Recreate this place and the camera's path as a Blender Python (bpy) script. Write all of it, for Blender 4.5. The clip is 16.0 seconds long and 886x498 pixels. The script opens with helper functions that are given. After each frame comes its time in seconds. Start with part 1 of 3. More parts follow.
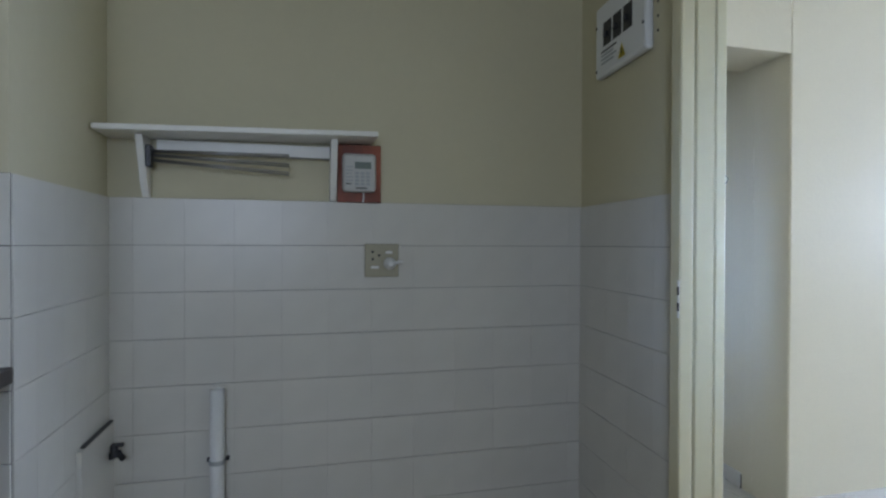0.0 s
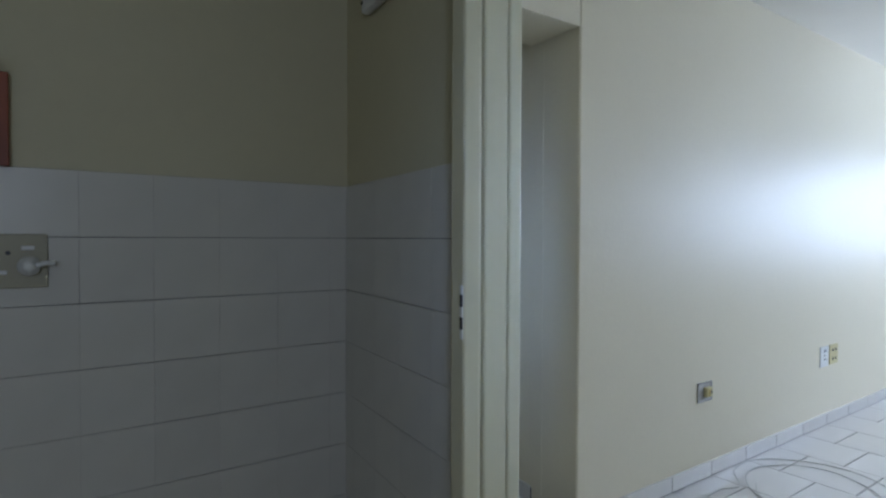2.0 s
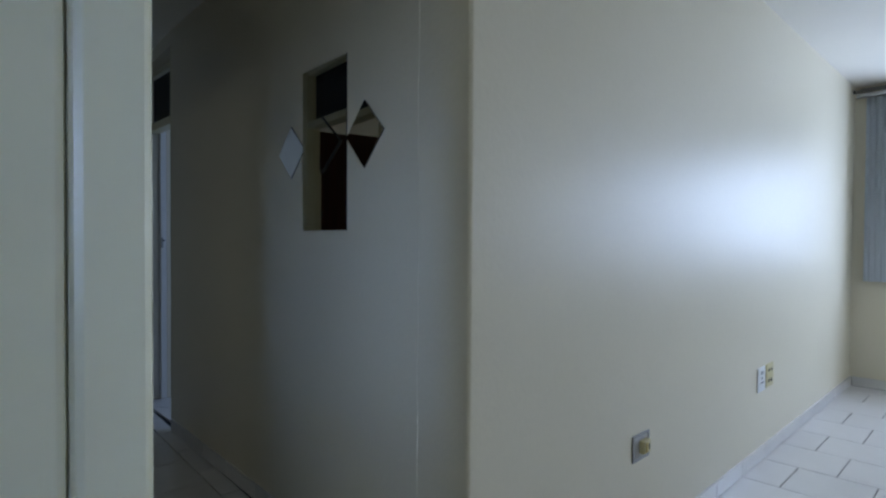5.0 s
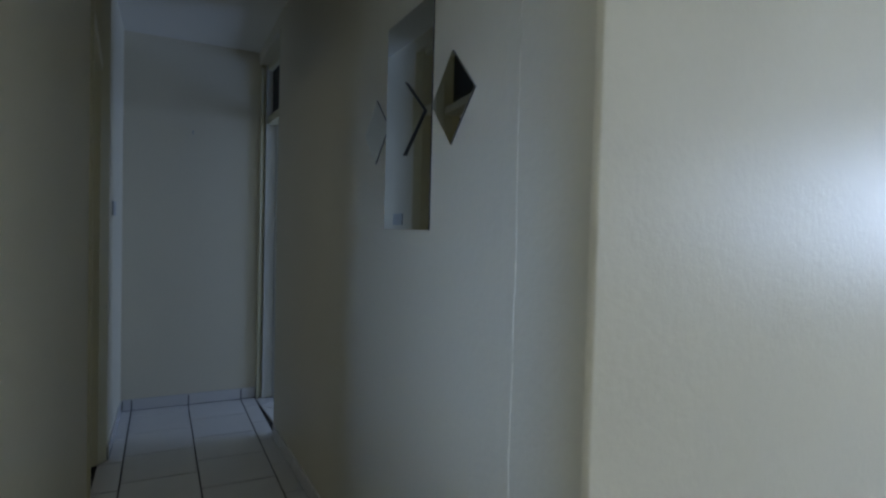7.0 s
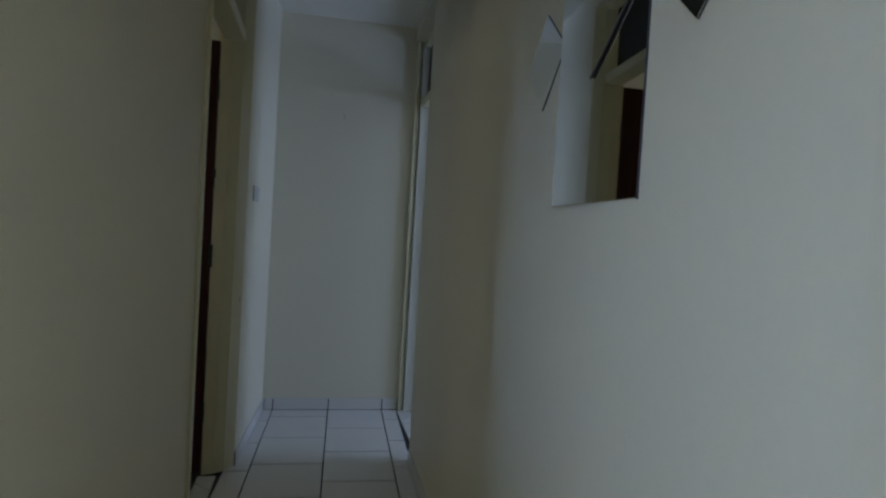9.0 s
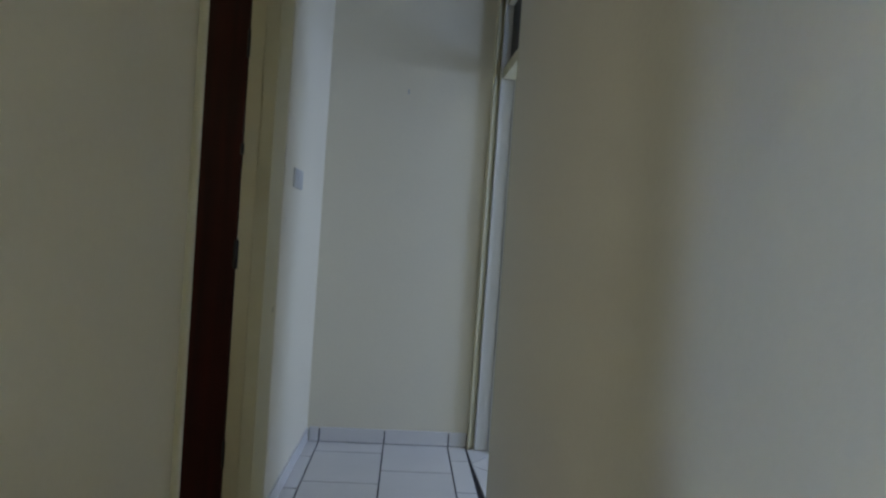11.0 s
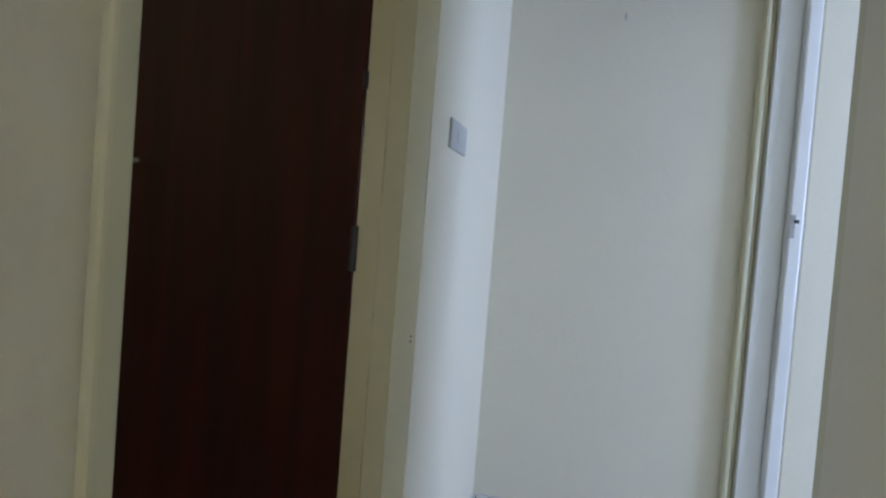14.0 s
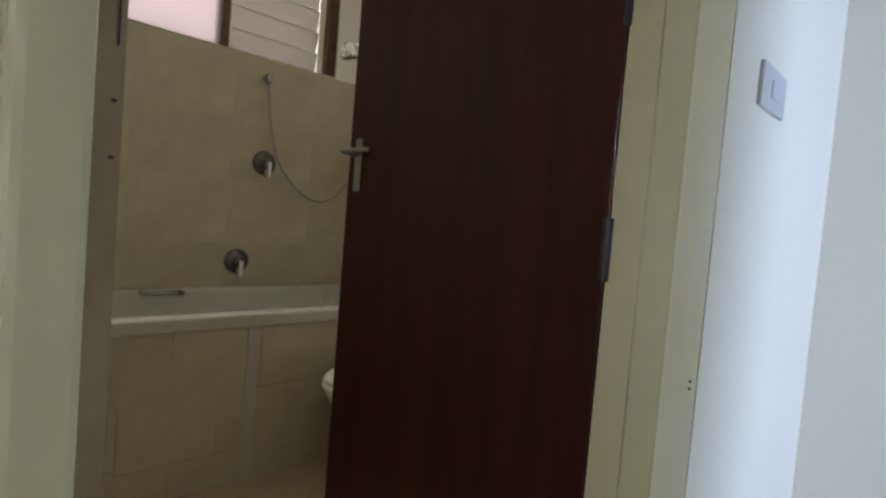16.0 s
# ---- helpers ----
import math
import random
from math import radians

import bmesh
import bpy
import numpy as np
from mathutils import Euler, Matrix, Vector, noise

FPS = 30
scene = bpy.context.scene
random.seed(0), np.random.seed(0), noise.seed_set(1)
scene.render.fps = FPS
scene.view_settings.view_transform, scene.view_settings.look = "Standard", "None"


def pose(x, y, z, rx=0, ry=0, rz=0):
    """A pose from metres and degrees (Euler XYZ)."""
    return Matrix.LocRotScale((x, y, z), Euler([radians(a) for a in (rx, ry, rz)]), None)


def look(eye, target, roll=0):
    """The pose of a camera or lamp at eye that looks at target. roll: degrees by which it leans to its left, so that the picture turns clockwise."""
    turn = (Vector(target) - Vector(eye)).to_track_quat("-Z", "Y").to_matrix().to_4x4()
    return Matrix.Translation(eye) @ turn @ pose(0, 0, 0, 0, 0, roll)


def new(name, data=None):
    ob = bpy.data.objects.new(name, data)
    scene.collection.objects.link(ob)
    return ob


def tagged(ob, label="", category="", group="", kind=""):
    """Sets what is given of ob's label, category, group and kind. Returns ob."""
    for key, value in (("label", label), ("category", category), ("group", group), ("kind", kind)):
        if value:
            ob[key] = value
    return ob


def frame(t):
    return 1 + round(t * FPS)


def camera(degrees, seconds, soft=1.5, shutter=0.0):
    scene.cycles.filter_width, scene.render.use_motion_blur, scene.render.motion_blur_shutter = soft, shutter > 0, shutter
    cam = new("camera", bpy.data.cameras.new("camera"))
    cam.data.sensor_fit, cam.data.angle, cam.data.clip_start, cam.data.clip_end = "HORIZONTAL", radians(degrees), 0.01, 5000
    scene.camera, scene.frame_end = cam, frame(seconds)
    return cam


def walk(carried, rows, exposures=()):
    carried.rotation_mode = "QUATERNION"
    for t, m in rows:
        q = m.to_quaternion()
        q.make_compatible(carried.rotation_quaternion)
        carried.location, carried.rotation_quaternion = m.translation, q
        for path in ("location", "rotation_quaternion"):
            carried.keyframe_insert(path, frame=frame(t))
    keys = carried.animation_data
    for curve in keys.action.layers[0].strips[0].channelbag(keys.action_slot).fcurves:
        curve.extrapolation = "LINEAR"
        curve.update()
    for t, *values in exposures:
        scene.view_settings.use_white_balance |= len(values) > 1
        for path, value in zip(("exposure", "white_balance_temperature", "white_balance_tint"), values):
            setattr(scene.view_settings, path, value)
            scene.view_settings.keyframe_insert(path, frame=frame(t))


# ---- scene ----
cam = camera(77.3, 16.0, 2.4)
PATH = [
    (0, (-0.097, 0.46, 1.242), (0.407, 2.395, 1.224), 0.2),
    (0.5, (-0.006, 0.578, 1.235), (0.631, 2.474, 1.214), 0.2),
    (1, (0.073, 0.725, 1.242), (0.891, 2.549, 1.207), 0.2),
    (1.5, (0.164, 0.827, 1.241), (1.169, 2.555, 1.201), 0.2),
    (2, (0.285, 0.924, 1.235), (1.423, 2.568, 1.197), 0.2),
    (2.5, (0.414, 1.036, 1.215), (1.683, 2.582, 1.179), 0.1),
    (3, (0.54, 1.154, 1.209), (1.891, 2.628, 1.166), 0.0),
    (3.5, (0.67, 1.271, 1.223), (2.072, 2.696, 1.182), 0.1),
    (5.8, (1.19, 1.642, 1.246), (2.534, 3.123, 1.221), 1.0),
    (6, (1.238, 1.687, 1.25), (2.529, 3.215, 1.224), 1.2),
    (6.5, (1.311, 1.771, 1.256), (2.424, 3.432, 1.204), 1.18),
    (7, (1.426, 1.859, 1.258), (2.415, 3.596, 1.203), 1.5),
    (7.5, (1.510, 1.947, 1.245), (2.388, 3.741, 1.194), 1.9),
    (8, (1.580, 2.083, 1.227), (2.240, 3.970, 1.177), 2.70),
    (8.5, (1.640, 2.283, 1.222), (2.147, 4.216, 1.157), 3.01),
    (9, (1.673, 2.438, 1.199), (2.122, 4.386, 1.146), 3.42),
    (11.5, (1.725, 3.264, 1.137), (1.887, 5.258, 1.101), 4.06),
    (12, (1.713, 3.414, 1.125), (1.812, 5.411, 1.095), 4.11),
    (12.5, (1.714, 3.568, 1.116), (1.712, 5.567, 1.078), 4.16),
    (13, (1.709, 3.712, 1.105), (1.563, 5.706, 1.062), 4.33),
    (13.5, (1.696, 3.851, 1.094), (1.381, 5.825, 1.046), 4.47),
    (14, (1.677, 3.997, 1.086), (1.238, 5.947, 1.029), 4.47),
    (14.5, (1.642, 4.112, 1.085), (1.011, 6.009, 1.030), 4.41),
    (15, (1.615, 4.198, 1.078), (0.745, 5.997, 1.013), 4.59),
    (15.5, (1.598, 4.272, 1.068), (0.499, 5.941, 0.989), 4.76),
    (16, (1.582, 4.319, 1.058), (0.296, 5.847, 0.962), 4.75),
]
EXPOSURES = [(0, 0.38, 6400, 10), (1.5, -0.2, 6350, 9), (3, -0.79, 6250, 9), (3.5, -0.84, 6250, 10), (5.8, -0.82, 6200, 9), (7, -0.52, 6350, 8), (8, -0.27, 6600, 7), (9, 0.02, 6950, 7), (11.5, 0.9, 7250, 10), (12.5, 1.27, 7200, 10), (13, 1.38, 7150, 11), (14, 1.54, 7050, 12), (15, 1.74, 6900, 13), (16, 2.08, 6750, 14)]
walk(cam, [(t, look(eye, target, roll)) for t, eye, target, roll in PATH], EXPOSURES)

# ---- world, sun and the daylight at the openings ----
world = bpy.data.worlds.new("sky")
scene.world = world
world.use_nodes = True
wn = world.node_tree
sky = wn.nodes.new("ShaderNodeTexSky")
sky.sky_type, sky.sun_disc = "NISHITA", False
sky.sun_elevation, sky.sun_rotation = radians(52), radians(200)
wn.links.new(sky.outputs[0], wn.nodes["Background"].inputs[0])
wn.nodes["Background"].inputs[1].default_value = 0.08
sun = new("sun", bpy.data.lights.new("sun", "SUN"))
sun.data.energy, sun.data.angle, sun.data.color = 2.5, radians(0.5), (1, 0.95, 0.88)
sun.matrix_world = look((0, 0, 20), (3, 9, 4))


def daylight(name, at, to, wide, high, watts, colour, spread=180):
    lamp = new(name, bpy.data.lights.new(name, "AREA"))
    lamp.data.shape, lamp.data.size, lamp.data.size_y = "RECTANGLE", wide, high
    lamp.data.energy, lamp.data.color, lamp.data.spread = watts, colour, radians(spread)
    lamp.matrix_world = look(at, to)
    return lamp


SKYBLUE = (0.575, 0.71, 1.0)
daylight("living_window_daylight", (6.93, 0.5, 1.5), (0, 0.5, 1.65), 3.0, 1.0, 106, SKYBLUE)
daylight("kitchen_window_daylight", (-0.6, -1.03, 1.6), (-0.5, 5, 1.5), 1.1, 1.0, 17, (0.62, 0.74, 0.97))
# added narrow fill lamp, no known source: slants through the doorway onto the mirror wall
daylight("kitchen_slant_fill", (-0.36, -1.0, 1.55), (2.3, 3.1, 1.05), 0.1, 0.9, 1.65, (0.44, 0.68, 1.24), 21)
daylight("bathroom_window_daylight", (-1.2, 5.71, 2.15), (2, 5.5, 0.6), 1.3, 0.62, 8.0, (0.93, 0.96, 0.9))
daylight("bedroom_window_daylight", (5.13, 4.83, 1.42), (0, 4.95, 1.4), 1.15, 1.2, 30, (0.465, 0.685, 1.28))

# ---- materials ----


def material(name, colour, rough=0.5, metal=0.0, grain=60.0, vary=0.06, bump=0.05, large=1.5, stain=0.08, coat=0.0, each=0.0, spec=0.5):
    """Paint, glaze or metal with fine grain, large soft stains and relief."""
    m = bpy.data.materials.new(name)
    m.use_nodes = True
    nt = m.node_tree
    b = nt.nodes["Principled BSDF"]
    co = nt.nodes.new("ShaderNodeTexCoord")
    fine = nt.nodes.new("ShaderNodeTexNoise")
    fine.inputs["Scale"].default_value, fine.inputs["Detail"].default_value = grain, 4
    big = nt.nodes.new("ShaderNodeTexNoise")
    big.inputs["Scale"].default_value, big.inputs["Detail"].default_value = large, 5
    for n in (fine, big):
        nt.links.new(co.outputs["Object"], n.inputs["Vector"])
    add = nt.nodes.new("ShaderNodeMath")
    add.operation = "MULTIPLY_ADD"
    add.inputs[1].default_value = vary
    add.inputs[2].default_value = 1 - vary / 2 - stain / 2
    nt.links.new(fine.outputs["Fac"], add.inputs[0])
    add2 = nt.nodes.new("ShaderNodeMath")
    add2.operation = "MULTIPLY_ADD"
    add2.inputs[1].default_value = stain
    nt.links.new(big.outputs["Fac"], add2.inputs[0])
    nt.links.new(add.outputs[0], add2.inputs[2])
    last = add2.outputs[0]
    if each:
        info = nt.nodes.new("ShaderNodeObjectInfo")
        one = nt.nodes.new("ShaderNodeMath")
        one.operation = "MULTIPLY_ADD"
        one.inputs[1].default_value = each
        nt.links.new(info.outputs["Random"], one.inputs[0])
        nt.links.new(last, one.inputs[2])
        last = one.outputs[0]
    mul = nt.nodes.new("ShaderNodeVectorMath")
    mul.operation = "SCALE"
    mul.inputs[0].default_value = colour
    nt.links.new(last, mul.inputs["Scale"])
    nt.links.new(mul.outputs[0], b.inputs["Base Color"])
    b.inputs["Roughness"].default_value, b.inputs["Metallic"].default_value = rough, metal
    b.inputs["Coat Weight"].default_value, b.inputs["Coat Roughness"].default_value = coat, 0.12
    b.inputs["Specular IOR Level"].default_value = spec
    if bump:
        bp = nt.nodes.new("ShaderNodeBump")
        bp.inputs["Strength"].default_value, bp.inputs["Distance"].default_value = bump, 0.004
        nt.links.new(fine.outputs["Fac"], bp.inputs["Height"])
        nt.links.new(bp.outputs[0], b.inputs["Normal"])
    return m


def wood(name, colour, dark, rough, scale):
    """Stained wood with long upright grain."""
    m = material(name, colour, rough)
    nt = m.node_tree
    b = nt.nodes["Principled BSDF"]
    co = nt.nodes.new("ShaderNodeTexCoord")
    mp = nt.nodes.new("ShaderNodeMapping")
    mp.inputs["Scale"].default_value = scale
    ns = nt.nodes.new("ShaderNodeTexNoise")
    ns.inputs["Scale"].default_value, ns.inputs["Detail"].default_value, ns.inputs["Distortion"].default_value = 3, 6, 0.6
    rp = nt.nodes.new("ShaderNodeValToRGB")
    rp.color_ramp.elements[0].position, rp.color_ramp.elements[0].color = 0.32, (*dark, 1)
    rp.color_ramp.elements[1].position, rp.color_ramp.elements[1].color = 0.72, (*colour, 1)
    nt.links.new(co.outputs["Object"], mp.inputs[0])
    nt.links.new(mp.outputs[0], ns.inputs["Vector"])
    nt.links.new(ns.outputs["Fac"], rp.inputs[0])
    nt.links.new(rp.outputs[0], b.inputs["Base Color"])
    return m


def glassy(name, colour, rough, frost=False):
    m = bpy.data.materials.new(name)
    m.use_nodes = True
    b = m.node_tree.nodes["Principled BSDF"]
    b.inputs["Base Color"].default_value = (*colour, 1)
    b.inputs["Transmission Weight"].default_value = 1
    b.inputs["Roughness"].default_value = rough
    b.inputs["IOR"].default_value = 1.45
    if frost:
        ns = m.node_tree.nodes.new("ShaderNodeTexNoise")
        ns.inputs["Scale"].default_value = 120
        bp = m.node_tree.nodes.new("ShaderNodeBump")
        bp.inputs["Strength"].default_value = 0.3
        m.node_tree.links.new(ns.outputs["Fac"], bp.inputs["Height"])
        m.node_tree.links.new(bp.outputs[0], b.inputs["Normal"])
    return m


PAINT = material("cream_eggshell_paint", (0.76, 0.70, 0.55), 0.41, spec=0.24, grain=60, vary=0.05, bump=0.2, large=1.1, stain=0.08)
PLASTER = material("cream_kitchen_paint", (0.57, 0.528, 0.365), 0.6, grain=40, vary=0.05, bump=0.1, stain=0.1)
CEIL = material("white_ceiling_paint", (0.82, 0.785, 0.7), 0.75, grain=90, vary=0.04, bump=0.08)
FRAME = material("cream_gloss_frame_paint", (0.65, 0.6, 0.4), 0.3, grain=25, vary=0.05, bump=0.08, stain=0.12)
WHITEGLOSS = material("white_gloss_paint", (0.78, 0.77, 0.72), 0.3, grain=20, vary=0.04, bump=0.06)
WTILE = material("white_glazed_wall_tile", (0.6, 0.585, 0.535), 0.3, grain=12, vary=0.06, bump=0.03, large=3.5, stain=0.2, each=0.045)
GROUT = material("grey_grout", (0.11, 0.105, 0.1), 0.9, grain=150, vary=0.3, bump=0.3)
PALEGROUT = material("pale_grout", (0.5, 0.49, 0.47), 0.9, grain=150, vary=0.2, bump=0.2)
FTILE = material("white_glossy_floor_tile", (0.7, 0.68, 0.65), 0.16, grain=9, vary=0.06, bump=0.03, large=3, stain=0.08, each=0.05)
FGROUT = material("dark_floor_grout", (0.05, 0.05, 0.055), 0.9, grain=150, vary=0.3, bump=0.3)
BTILE = material("beige_stone_look_tile", (0.47, 0.435, 0.325), 0.35, grain=18, vary=0.25, bump=0.08, large=4, stain=0.55, each=0.08)
BFLOOR = material("tan_bathroom_floor_tile", (0.42, 0.33, 0.24), 0.4, grain=20, vary=0.2, bump=0.08, large=4, stain=0.3, each=0.06)
BROWNEDGE = material("mottled_brown_edge", (0.4, 0.31, 0.19), 0.8, grain=35, vary=0.3, bump=0.3, large=9, stain=0.5)
MAHOGANY = wood("dark_red_stained_wood", (0.062, 0.0062, 0.0042), (0.028, 0.003, 0.0025), 0.38, (6, 6, 0.35))
MAHOGANY.node_tree.nodes["Principled BSDF"].inputs["Specular IOR Level"].default_value = 0.35
REDBOARD = wood("red_brown_board", (0.3, 0.075, 0.032), (0.15, 0.035, 0.018), 0.5, (6, 6, 1))
BROWNWOOD = wood("brown_window_wood", (0.12, 0.05, 0.025), (0.05, 0.02, 0.012), 0.5, (8, 1, 8))
ENAMEL = material("worn_white_enamel", (0.55, 0.545, 0.5), 0.22, grain=25, vary=0.08, bump=0.01, large=4, stain=0.2)
CERAMIC = material("white_sanitary_ceramic", (0.8, 0.79, 0.76), 0.12, bump=0, vary=0.02, stain=0.03)
PLASTIC = material("white_plastic", (0.74, 0.75, 0.74), 0.38, bump=0.02, vary=0.03, stain=0.04)
BEIGEPL = material("beige_plastic", (0.37, 0.345, 0.25), 0.42, bump=0.02, vary=0.04)
YELLOWPL = material("aged_yellow_plastic", (0.62, 0.55, 0.3), 0.45, bump=0.03)
BRASSY = material("worn_brass", (0.5, 0.38, 0.12), 0.4, metal=0.6)
BLACK = material("black_plastic", (0.02, 0.02, 0.022), 0.4, bump=0.02)
SCREEN = material("grey_green_display", (0.16, 0.19, 0.17), 0.25, bump=0)
SWITCHPL = material("pale_grey_plastic", (0.5, 0.5, 0.47), 0.4, bump=0.02)
GREY = material("mid_grey_plastic", (0.35, 0.37, 0.38), 0.45, bump=0.02)
YELLOW = material("warning_yellow", (0.75, 0.62, 0.08), 0.5, bump=0)
BRIGHT = material("polished_chrome", (0.8, 0.81, 0.82), 0.12, metal=1, bump=0, vary=0.03)
CHROME = material("chrome", (0.42, 0.43, 0.44), 0.16, metal=1, bump=0.01, vary=0.04)
GUNMETAL = material("dark_chrome", (0.15, 0.15, 0.155), 0.22, metal=0.95, bump=0.01, vary=0.08)
STEEL = material("brushed_steel", (0.34, 0.34, 0.33), 0.38, metal=0.9, bump=0.03, vary=0.1)
DARKMETAL = material("dark_metal", (0.06, 0.06, 0.065), 0.45, metal=0.6, bump=0.05)
BLIND = material("blue_grey_blind_cloth", (0.3, 0.38, 0.48), 0.8, grain=300, vary=0.12, bump=0.1)
CURTAIN = material("pale_blue_sheer_cloth", (0.72, 0.77, 0.8), 0.85, grain=250, vary=0.08, bump=0.1)
GLASS = glassy("clear_glass", (0.95, 0.97, 0.97), 0.0)
FROST = glassy("frosted_glass", (0.07, 0.054, 0.058), 0.6, True)
LOUVRE = glassy("louvre_glass", (0.019, 0.016, 0.0135), 0.5, True)
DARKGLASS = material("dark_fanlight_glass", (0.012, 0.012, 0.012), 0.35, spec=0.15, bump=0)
GRASS = material("dry_ground", (0.3, 0.27, 0.2), 0.9, grain=3, vary=0.3, bump=0.2)
DARKTOP = material("dark_brown_laminate", (0.05, 0.042, 0.04), 0.4, grain=30, vary=0.2)
MIRROR = bpy.data.materials.new("silvered_mirror")
MIRROR.use_nodes = True
MIRROR.node_tree.nodes["Principled BSDF"].inputs["Metallic"].default_value = 1
MIRROR.node_tree.nodes["Principled BSDF"].inputs["Roughness"].default_value = 0.02
MIRROR.node_tree.nodes["Principled BSDF"].inputs["Base Color"].default_value = (0.82, 0.84, 0.82, 1)

# ---- mesh helpers ----


def box(bm, x0, x1, y0, y1, z0, z1, bevel=0.0):
    r = bmesh.ops.create_cube(bm, size=1)
    for v in r["verts"]:
        v.co = Vector(((x0 + x1) / 2 + v.co.x * (x1 - x0), (y0 + y1) / 2 + v.co.y * (y1 - y0), (z0 + z1) / 2 + v.co.z * (z1 - z0)))
    if bevel:
        edges = {e for v in r["verts"] for e in v.link_edges}
        bmesh.ops.bevel(bm, geom=list(edges), offset=bevel, segments=2, profile=0.5, affect="EDGES")
    return bm


def boxed(x0, x1, y0, y1, z0, z1, bevel=0.0):
    return box(bmesh.new(), x0, x1, y0, y1, z0, z1, bevel)


def prism(pts, z0, z1, bevel=0.0):
    bm = bmesh.new()
    lo = [bm.verts.new((x, y, z0)) for x, y in pts]
    hi = [bm.verts.new((x, y, z1)) for x, y in pts]
    n = len(pts)
    bm.faces.new(lo[::-1])
    bm.faces.new(hi)
    for i in range(n):
        bm.faces.new((lo[i], lo[(i + 1) % n], hi[(i + 1) % n], hi[i]))
    bmesh.ops.recalc_face_normals(bm, faces=bm.faces)
    if bevel:
        bmesh.ops.bevel(bm, geom=list(bm.edges), offset=bevel, segments=2, profile=0.5, affect="EDGES")
    return bm


def moved(bm, m):
    bmesh.ops.transform(bm, matrix=m, verts=bm.verts)
    return bm


def rod(bm, a, b, r, n=10):
    a, b = Vector(a), Vector(b)
    g = bmesh.ops.create_cone(bm, cap_ends=True, segments=n, radius1=r, radius2=r, depth=(b - a).length)
    m = Matrix.Translation((a + b) / 2) @ (b - a).to_track_quat("Z", "Y").to_matrix().to_4x4()
    bmesh.ops.transform(bm, matrix=m, verts=g["verts"])
    return bm


def rods(pairs, r, n=10):
    bm = bmesh.new()
    for a, b in pairs:
        rod(bm, a, b, r, n)
    return bm


def lathe(profile, m=Matrix(), n=24):
    """Turns (radius, height) steps round z."""
    bm = bmesh.new()
    rings = []
    for r, z in profile:
        rings.append([bm.verts.new((r * math.cos(2 * math.pi * k / n), r * math.sin(2 * math.pi * k / n), z)) for k in range(n)])
    for p, q in zip(rings, rings[1:]):
        for k in range(n):
            bm.faces.new((p[k], p[(k + 1) % n], q[(k + 1) % n], q[k]))
    bm.faces.new(rings[0][::-1])
    bm.faces.new(rings[-1])
    bmesh.ops.recalc_face_normals(bm, faces=bm.faces)
    return moved(bm, m)


def hosed(points, r, n=8, steps=14):
    """A smooth tube through the points."""
    pts = [Vector(p) for p in points]
    pts = [2 * pts[0] - pts[1]] + pts + [2 * pts[-1] - pts[-2]]
    line = []
    for i in range(1, len(pts) - 2):
        for s in range(steps):
            t = s / steps
            p0, p1, p2, p3 = pts[i - 1:i + 3]
            line.append(0.5 * (2 * p1 + (p2 - p0) * t + (2 * p0 - 5 * p1 + 4 * p2 - p3) * t * t + (3 * p1 - p0 - 3 * p2 + p3) * t ** 3))
    line.append(pts[-2])
    bm = bmesh.new()
    rings = []
    for i, p in enumerate(line):
        d = (line[min(i + 1, len(line) - 1)] - line[max(i - 1, 0)]).normalized()
        q = d.to_track_quat("Z", "Y")
        rings.append([bm.verts.new(p + q @ Vector((r * math.cos(2 * math.pi * k / n), r * math.sin(2 * math.pi * k / n), 0))) for k in range(n)])
    for a, b in zip(rings, rings[1:]):
        for k in range(n):
            bm.faces.new((a[k], a[(k + 1) % n], b[(k + 1) % n], b[k]))
    bm.faces.new(rings[0][::-1])
    bm.faces.new(rings[-1])
    bmesh.ops.recalc_face_normals(bm, faces=bm.faces)
    return bm


def meshed(name, bm, mat, smooth=False):
    me = bpy.data.meshes.new(name)
    bm.to_mesh(me)
    bm.free()
    me.materials.append(mat)
    if smooth:
        for p in me.polygons:
            p.use_smooth = True
    return me


def part(name, bm, mat, parent=None, label="", smooth=False):
    ob = new(name, meshed(name, bm, mat, smooth))
    if parent is not None:
        ob.parent = parent
    if label:
        ob["label"] = label
    return ob


def thing(name, label, category, group="", at=Matrix()):
    ob = new(name)
    ob.empty_display_size = 0.05
    ob.matrix_world = at
    return tagged(ob, label, category, group)


def structure(name, bm, mat, label, category="wall"):
    return tagged(part(name, bm, mat), label, category, kind="structure")


H = 2.55


def along(p, q):
    """The pose whose x runs from p to q on the plan."""
    return pose(p[0], p[1], 0, 0, 0, math.degrees(math.atan2(q[1] - p[1], q[0] - p[0]))), math.dist(p, q)


def wall(name, p, q, thick, label, mat, holes=(), top=H):
    """A wall from p to q, its thickness to the left of that way (negative: right), with openings (from, to, sill, head)."""
    m, long = along(p, q)
    bm = bmesh.new()
    y0, y1 = min(0, thick), max(0, thick)
    s = 0.0
    for a, b, lo, hi in sorted(holes):
        if a > s:
            box(bm, s, a, y0, y1, 0, top)
        if lo > 0:
            box(bm, a, b, y0, y1, 0, lo)
        if hi < top:
            box(bm, a, b, y0, y1, hi, top)
        s = b
    if s < long:
        box(bm, s, long, y0, y1, 0, top)
    return structure(name, moved(bm, m), mat, label), m


